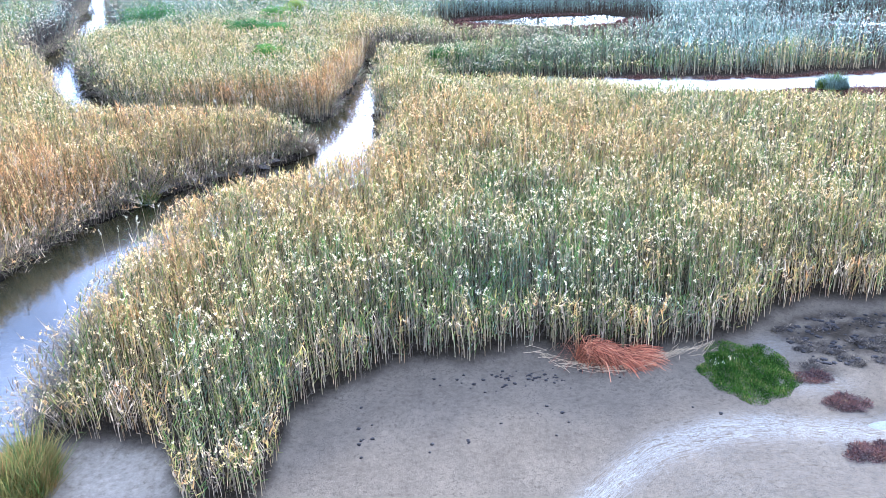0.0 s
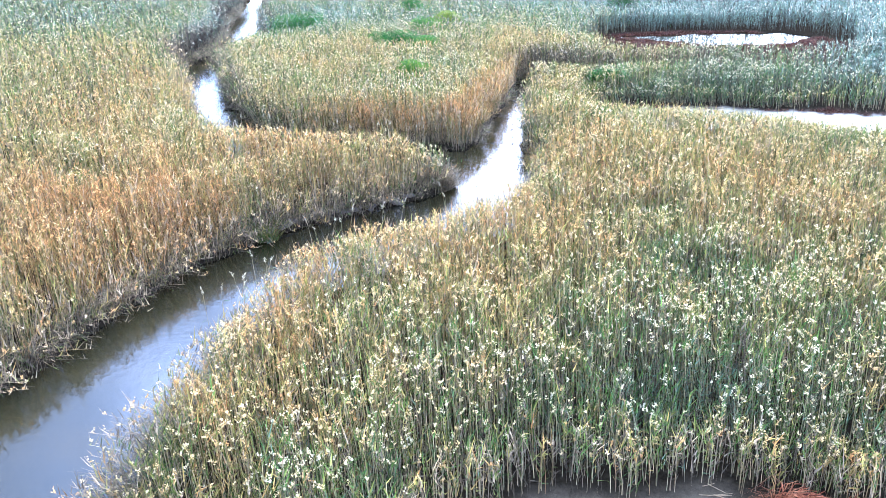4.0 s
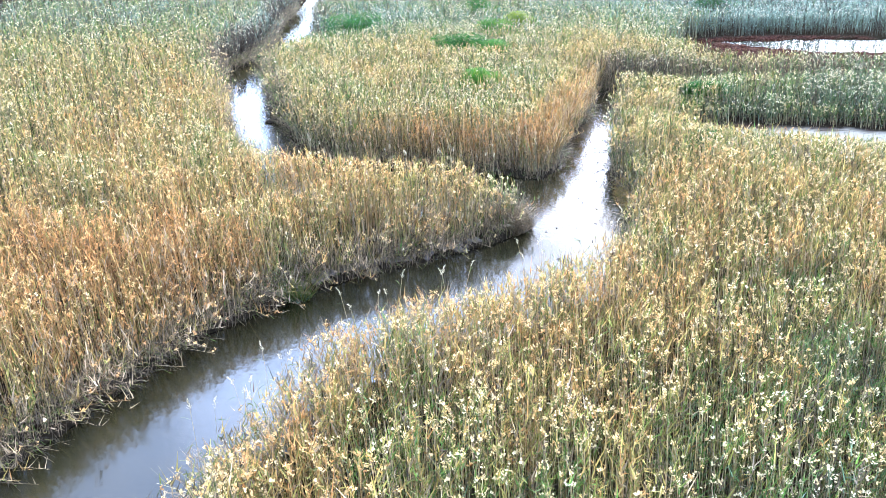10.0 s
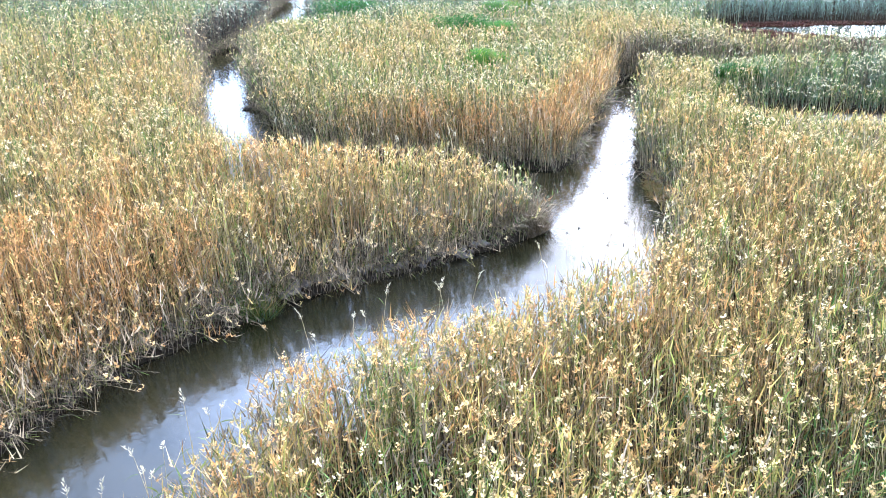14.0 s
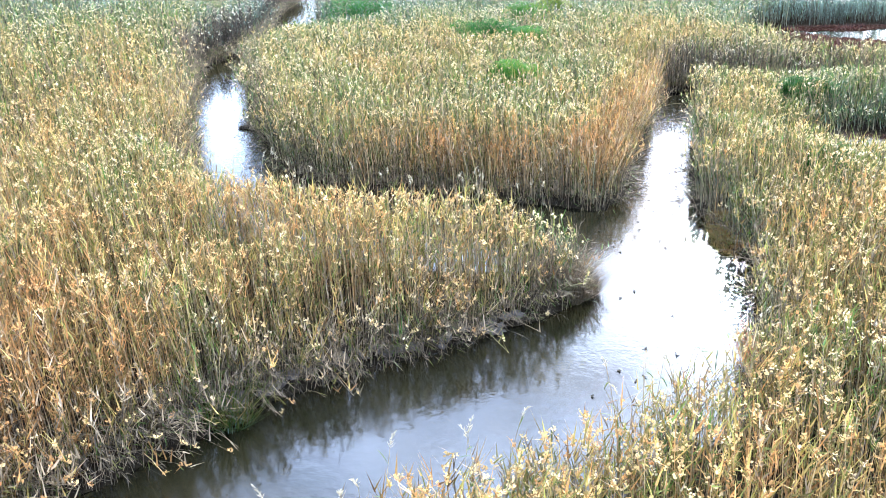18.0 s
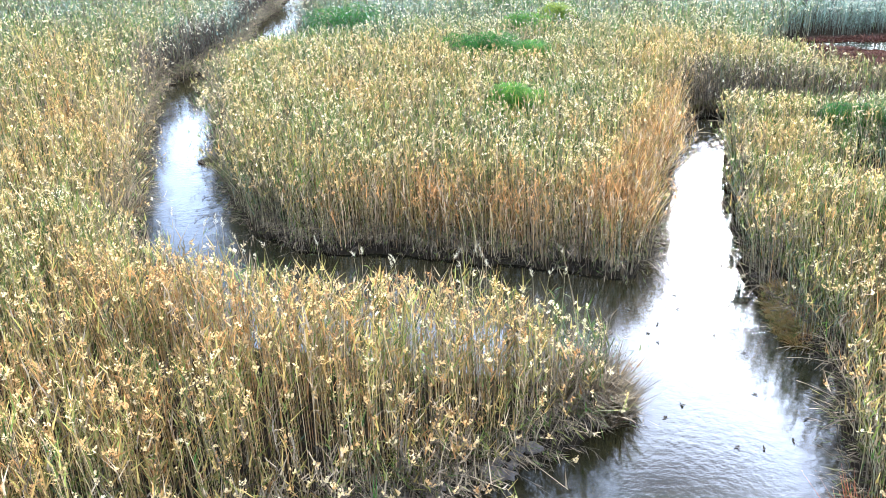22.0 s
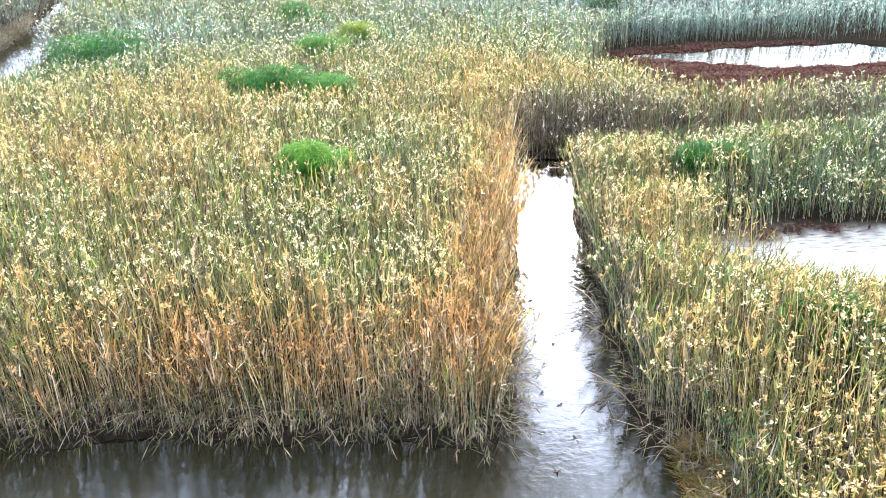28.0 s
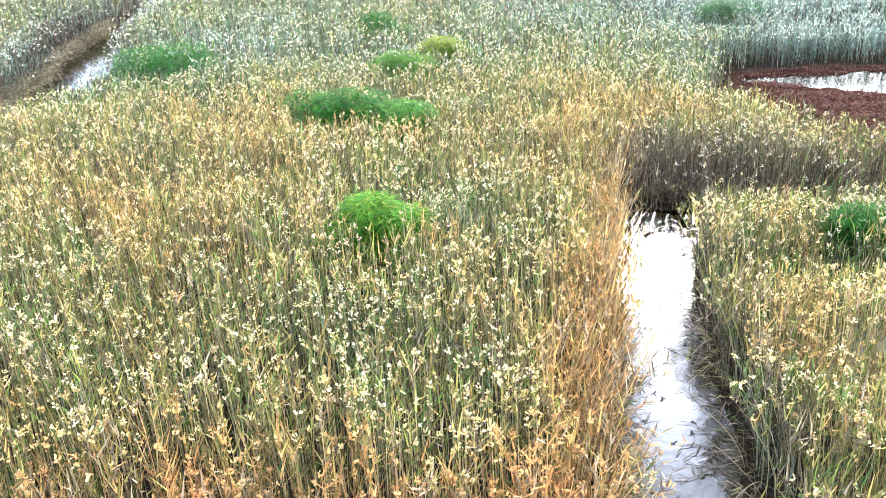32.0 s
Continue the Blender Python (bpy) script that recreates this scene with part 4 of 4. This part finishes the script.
def tuft_patch(name, label, category, seed, cx, cy, rx, ry, count, low, high, mat, dry, jitter, spread=1.0, kind="", width=0.008):
    """A cushion of short blades with an uneven outline."""
    r = np.random.RandomState(seed)
    u, v = r.uniform(0, 6.283, count), r.uniform(0, 1, count) ** 0.5
    edge = 1 + 0.10 * np.sin(2 * u + seed) + 0.06 * np.sin(5 * u + 2 * seed) + 0.05 * np.sin(9 * u)
    x, y = cx + np.cos(u) * v * rx * edge, cy + np.sin(u) * v * ry * edge
    h = r.uniform(low, high, count) * (1.1 - 0.6 * v ** 3) * (1 + 0.4 * wobble(x, y, 0.7, seed))
    az = r.uniform(0, 6.283, count)
    lie = r.uniform(0.2, 1.3, count) * spread
    w = width * r.uniform(0.6, 1.5, count)
    bl = Blades()
    base = np.stack([x, y, np.maximum(ground_z(x, y), 0) - 0.02], 1)
    co, tri = kite(base, np.stack([np.cos(az) * h * lie, np.sin(az) * h * lie, h], 1), np.stack([-np.sin(az) * w, np.cos(az) * w, 0 * w], 1), 0.5)
    bl.add(co, tri, 0, dry + r.normal(0, jitter, count) + 0.25 * wobble(x, y, 0.8, seed + 3), np.clip(r.normal(1, 0.25, count), 0.4, 1.8))
    return tagged(bl.build(name, [mat]), label, category, kind=kind)


tuft_patch("green_mat", "low bright green cushion of marsh plants on the mud", "marsh plants", 81, 13.5, -10.8, 1.55, 1.65, 26000, 0.03, 0.10, MOSS, 0.50, 0.26, 1.0, "stuff", 0.013)
tuft_patch("brown_weed", "flattened dark brown weed beside the green cushion", "weeds", 82, 15.5, -12.9, 0.75, 0.45, 4200, 0.02, 0.09, MARSH, 0.22, 0.3, 2.4, "stuff", 0.012)
tuft_patch("brown_weed", "dark red-brown clump of weed on wet mud", "weeds", 83, 14.9, -15.1, 0.8, 0.5, 4200, 0.02, 0.09, MARSH, 0.22, 0.3, 2.4, "stuff", 0.012)
tuft_patch("brown_weed", "small brown weed tuft at the edge of the mud", "weeds", 84, 15.2, -11.5, 0.6, 0.4, 2600, 0.02, 0.09, MARSH, 0.22, 0.3, 2.4, "stuff", 0.012)
for k in range(34):
    cx, cy = rnd.uniform(15.2, 21.5), rnd.uniform(-11.2, -7.6)
    tuft_patch("brown_weed", "dark matted weed spread thinly over wet mud", "weeds", 181 + k, cx, cy, rnd.uniform(0.2, 0.7), rnd.uniform(0.12, 0.3), 420, 0.02, 0.08, DEAD, 0.0, 0.2, 2.5, "stuff", 0.014)


def rust_heap():
    """A combed heap of long dead reeds that arch over and lie down to one side."""
    r = np.random.RandomState(85)
    n = 1700
    u = r.uniform(0, 1, n)
    x, y = 8.45 + 2.0 * u, -9.45 - 0.22 * np.sin(3.1 * u) + r.normal(0, 0.16, n)
    top = (0.18 + 0.50 * np.exp(-((u - 0.22) / 0.28) ** 2)) * r.uniform(0.5, 1.1, n)
    ln, a = r.uniform(0.45, 1.1, n), r.normal(-0.25, 0.45, n)
    a = np.where(r.uniform(0, 1, n) < 0.12, a + 3.0, a)
    foot = np.stack([x, y, np.maximum(ground_z(x, y), 0) - 0.02], 1)
    pts = [foot + np.stack([np.cos(a) * ln * t, np.sin(a) * ln * t, top * 4 * t * (1 - t) * (1.25 - 0.5 * t) + 0.03], 1) for t in (0.0, 0.3, 0.65, 1.0)]
    w = 0.010 * r.uniform(0.5, 1.7, n)
    side = np.stack([-np.sin(a) * w, np.cos(a) * w, 0.4 * w], 1)
    co = np.stack([v for k, q in enumerate(pts) for v in (q - side * (1 - 0.2 * k), q + side * (1 - 0.2 * k))], 1).reshape(-1, 3)
    i = np.arange(n)[:, None] * 8
    tri = np.concatenate([q for j in range(3) for q in (i + [[2 * j, 2 * j + 1, 2 * j + 3]], i + [[2 * j, 2 * j + 3, 2 * j + 2]])])
    bl = Blades()
    bl.add(co, tri, 0, r.normal(0.58, 0.30, n), np.clip(r.normal(1, 0.42, n), 0.3, 2.0))
    tagged(bl.build("rust_reed_heap", [RUST]), "combed heap of rust-red dead reeds at the reed edge", "reed heap", kind="stuff")


rust_heap()
tuft_patch("reed_clump", "small yellowish clump of reeds at the water's edge", "reed clump", 86, -6.9, -13.3, 0.95, 1.2, 5200, 0.35, 1.1, REED, 0.66, 0.12, 0.95, "stuff", 0.010)
tuft_patch("spit_mound", "dark mound of flattened reeds in the channel", "reed mound", 87, -15.4, 31.3, 0.6, 0.28, 1600, 0.08, 0.26, DEAD, 0.1, 0.15, 1.3, "stuff", 0.014)
tuft_patch("headland_mound", "brown matted dead reeds at the tip of the headland", "reed mound", 88, -0.5, 14.7, 0.85, 0.8, 5200, 0.2, 0.75, DEAD, 0.65, 0.25, 1.2, "stuff", 0.010)
tuft_patch("bank_mat", "orange-brown flattened reeds on the shallow ledge", "reed mat", 89, 4.7, 19.4, 0.5, 1.8, 4600, 0.04, 0.2, REED, 0.86, 0.1, 2.6, "stuff", 0.009)
tuft_patch("rust_tuft", "upright rust-red tuft at the end of the lagoon", "weeds", 90, 12.8, 64.0, 0.8, 0.6, 1500, 0.5, 0.95, RUST, 0.35, 0.15, 0.4, "stuff", 0.02)
tuft_patch("grey_shrub", "low grey-green bush on the mud by the pond", "bush", 91, 37.4, 24.6, 1.1, 0.7, 5200, 0.3, 0.95, REED, 0.03, 0.05, 0.7, "stuff", 0.02)


def saltmarsh():
    r = np.random.RandomState(95)
    n0 = 230000
    x, y = r.uniform(6, 66, n0), r.uniform(12, 68, n0)
    patch = wobble(x, y, 3.4, 96) + 0.7 * wobble(x, y, 1.1, 97)
    ok = (marshy(x, y) > 0.5) & (pond_edge(x, y) > 0.05) & (patch > -0.05)
    x, y, patch = x[ok], y[ok], patch[ok]
    n = len(x)
    h, az, lie = r.uniform(0.05, 0.20, n), r.uniform(0, 6.283, n), r.uniform(0.5, 2.2, n)
    w = r.uniform(0.02, 0.05, n)
    bl = Blades()
    co, tri = kite(np.stack([x, y, np.maximum(ground_z(x, y), 0) - 0.02], 1), np.stack([np.cos(az) * h * lie, np.sin(az) * h * lie, h], 1), np.stack([-np.sin(az) * w, np.cos(az) * w, 0 * w], 1), 0.55)
    bl.add(co, tri, 0, 0.45 + 0.22 * patch + r.normal(0, 0.15, n), np.clip(r.normal(1, 0.25, n), 0.4, 1.8))
    tagged(bl.build("saltmarsh", [MARSH]), "low red-brown saltmarsh plants round the ponds", "marsh plants", kind="stuff")


saltmarsh()


# ---- straw line left by the tide ----
def wrack():
    r = random.Random(9)
    root = tagged(new("straw_line"), "pale broken reed stalks washed up along the reed edge", "straw")
    root.location = (9.6, -9.6, 0.1)
    bm = bmesh.new()
    bmesh.ops.create_cone(bm, cap_ends=True, segments=5, radius1=0.009, radius2=0.005, depth=1.0, matrix=Matrix.Rotation(radians(90), 4, "Y"))
    for v in bm.verts:
        v.co.z += 0.06 * math.sin(3 * v.co.x)
    me = bpy.data.meshes.new("stalk")
    bm.to_mesh(me)
    bm.free()
    me.attributes.new("dry", "FLOAT", "POINT").data.foreach_set("value", np.full(len(me.vertices), 0.9, np.float32))
    me.attributes.new("tone", "FLOAT", "POINT").data.foreach_set("value", np.full(len(me.vertices), 1.25, np.float32))
    me.materials.append(DEAD)
    for k in range(120):
        t = r.uniform(0, 1)
        x = float(np.interp(t, [0, 0.2, 0.4, 0.6, 0.75, 1], [7.2, 8.1, 9.0, 10.1, 11.2, 13.0]))
        y = float(np.interp(t, [0, 0.2, 0.4, 0.6, 0.75, 1], [-8.7, -9.5, -9.9, -10.0, -9.5, -9.1]))
        turn = [-38, -28, -8, 18, 28, 14][min(5, int(t * 6))] + r.gauss(0, 24)
        ob = new("stalk", me)
        ob.parent = root
        ob.matrix_basis = Matrix.Translation((x - 9.6 + r.gauss(0, 0.1), y + 9.42 + r.gauss(0, 0.14), r.uniform(0.0, 0.10))) @ pose(0, 0, 0, 0, r.gauss(0, 5), turn) @ Matrix.Diagonal((r.uniform(0.25, 0.8), 1, 1, 1))


wrack()


tuft_patch("bent_tuft", "grey-green tuft of long reeds bent towards the water", "reed tuft", 101, -7.6, 7.6, 0.5, 0.4, 420, 0.4, 0.75, REED, 0.32, 0.12, 1.3, "stuff", 0.011)
tuft_patch("red_weed", "small rust-red weed at the bend of the bank", "weeds", 102, 4.0, 11.1, 0.35, 0.35, 420, 0.4, 0.9, RUST, 0.85, 0.2, 0.7, "stuff", 0.010)
tuft_patch("white_flowers", "scattered pale flower heads on the green cushion", "flowers", 103, 13.2, -10.2, 0.9, 0.6, 110, 0.07, 0.12, PLUME, 0.3, 0.1, 0.3, "stuff", 0.010)
for cx, cy, rx, ry, hh, seed in ((11.0, 35.2, 1.5, 0.9, 2.15, 104), (8.7, 23.2, 0.8, 0.6, 2.2, 105), (-16.9, 49.6, 1.6, 1.0, 2.0, 106), (-12.9, 51.6, 1.3, 1.0, 2.3, 107)):
    shrub(cx, cy, rx, ry, hh, 0.40, "dark green creeper grown over the reeds")


# ---- bent dead stalks that arch out from the banks ----
def bent_stalk(seed, reach, h):
    r = np.random.RandomState(seed)
    root = tagged(new("bent_stalk"), "bleached dead reed stalk arching from the bank", "reed stalk", "dead stalks along the banks")

    up, down, sway, lag = r.uniform(0.8, 2.2), r.uniform(0.3, 1.9), r.uniform(-0.3, 0.3), r.uniform(1.0, 1.8)

    def at(t):
        return np.array([reach * t ** lag, sway * t * t, max(h * (up * t - down * t * t), -0.1) + 0.02])

    st = Blades()
    ring = [(math.cos(c) * 0.011, math.sin(c) * 0.011) for c in (0, 2.094, 4.189)]
    co = [at(t) + np.array([dy * 0.5, dx, dy]) * (1.1 - 0.6 * t) for t in np.linspace(0, 1, 9) for dx, dy in ring]
    tri = [q for k in range(8) for j in range(3) for q in ([3 * k + j, 3 * k + (j + 1) % 3, 3 * k + 3 + (j + 1) % 3], [3 * k + j, 3 * k + 3 + (j + 1) % 3, 3 * k + 3 + j])]
    st.add(np.array(co), np.array(tri), 0, np.array([0.85]), np.array([1.1]))
    st.build("stem", [DEAD], root)
    for k in range(3):
        lf = Blades()
        p0, az, ln = at(0.35 + 0.2 * k), r.uniform(-0.9, 0.9), r.uniform(0.18, 0.34)
        d, sd = np.array([math.cos(az), math.sin(az), -0.35]) * ln, np.array([-math.sin(az), math.cos(az), 0]) * 0.010
        b = [p0 - sd * 0.3, p0 + sd * 0.3, p0 + d * 0.45 + sd, p0 + d * 0.45 - sd, p0 + d - [0, 0, 0.05]]
        lf.add(np.array(b), np.array([[0, 1, 2], [0, 2, 3], [3, 2, 4]]), 0, np.array([0.6]), np.array([0.85]))
        lf.build("leaf", [DEAD], root)
    return root


arching = [bent_stalk(51 + k, 0.9 + 0.22 * k, 0.42 + 0.16 * k) for k in range(4)] + [bent_stalk(61 + k, 0.35 + 0.2 * k, 0.7 + 0.12 * k) for k in range(5)]
spots = []
for k in range(52):      # foot of the middle bed, facing south
    x = rnd.uniform(-11.0, 1.2)
    spots.append((x, float(np.interp(x, [-11, -6.5, -2, 1.4], [22.9, 22.8, 22.0, 21.7])) + rnd.uniform(0.0, 0.5), -90 + rnd.gauss(0, 45)))
for k in range(40):      # east bank of the junction, facing west
    y = rnd.uniform(13.5, 23)
    spots.append((float(np.interp(y, [13.5, 16.7, 19.3, 21.1, 23], [4.4, 5.0, 4.8, 4.0, 4.0])) + rnd.uniform(0.0, 0.5), y, 180 + rnd.gauss(0, 40)))
for k in range(34):      # canal sides
    y = rnd.uniform(24, 39)
    mid, half = float(np.interp(y, [22.6, 26.8, 32.5, 38.8], [2.75, 3.2, 4.4, 5.9])), float(np.interp(y, [22.6, 26.8, 32.5, 38.8], [1.2, 1.1, 0.85, 0.6]))
    e = rnd.choice([-1, 1])
    spots.append((mid + e * (half + rnd.uniform(0.15, 0.4)), y, (180 if e > 0 else 0) + rnd.gauss(0, 40)))
for k in range(60):      # west bank of the river, facing south-east
    x = rnd.uniform(-12.6, -0.8)
    spots.append((x, float(np.interp(x, [-12.9, -12.2, -11.3, -9.8, -7.2, -3.4, -0.8], [-2.6, -0.8, 0.6, 4.9, 8.6, 11.6, 14.2])) + rnd.uniform(0.05, 0.5), -45 + rnd.gauss(0, 35)))
for k, (x, y, turn) in enumerate(spots):
    m = pose(x, y, max(0.0, float(ground_z(np.array([x]), np.array([y]))[0])) - 0.02, 0, 0, turn)
    if k < 9:
        arching[k].matrix_basis = m
    else:
        copy_thing(arching[(k * 5 + k // 9) % 9], m)


# ---- small dark tufts adrift on the water ----
def floating_weed(seed):
    r = np.random.RandomState(seed)
    n = 9
    az, ln, w = r.uniform(0, 6.283, n), r.uniform(0.04, 0.11, n), r.uniform(0.010, 0.018, n)
    bl = Blades()
    co, tri = kite(np.zeros((n, 3)) + [0, 0, 0.004], np.stack([np.cos(az) * ln, np.sin(az) * ln, r.uniform(0.0, 0.07, n)], 1), np.stack([-np.sin(az) * w, np.cos(az) * w, 0 * w], 1), 0.5)
    bl.add(co, tri, 0, r.uniform(0, 0.3, n), np.full(n, 0.6))
    return tagged(bl.build("floating_weed", [DEAD]), "small dark tuft of weed adrift on the water", "floating weed", "weed tufts on the water")


tufts = [floating_weed(301 + k) for k in range(4)]
spots = [(rnd.uniform(0.6, 4.2), rnd.uniform(13.5, 21.5)) for _ in range(22)] + [(rnd.gauss(1.2, 1.0), rnd.gauss(11.2, 1.0)) for _ in range(8)]
for k in range(30):
    y = rnd.uniform(22, 37.5)
    spots.append((float(np.interp(y, [22, 26.8, 32.5, 37.5], [2.7, 3.3, 4.5, 5.6])) + rnd.uniform(-0.7, 0.7), y))
place_stalks(tufts, [q for q in spots if stream_edge(np.array([q[0]]), np.array([q[1]]))[0] < -0.35], rnd, 0.0)
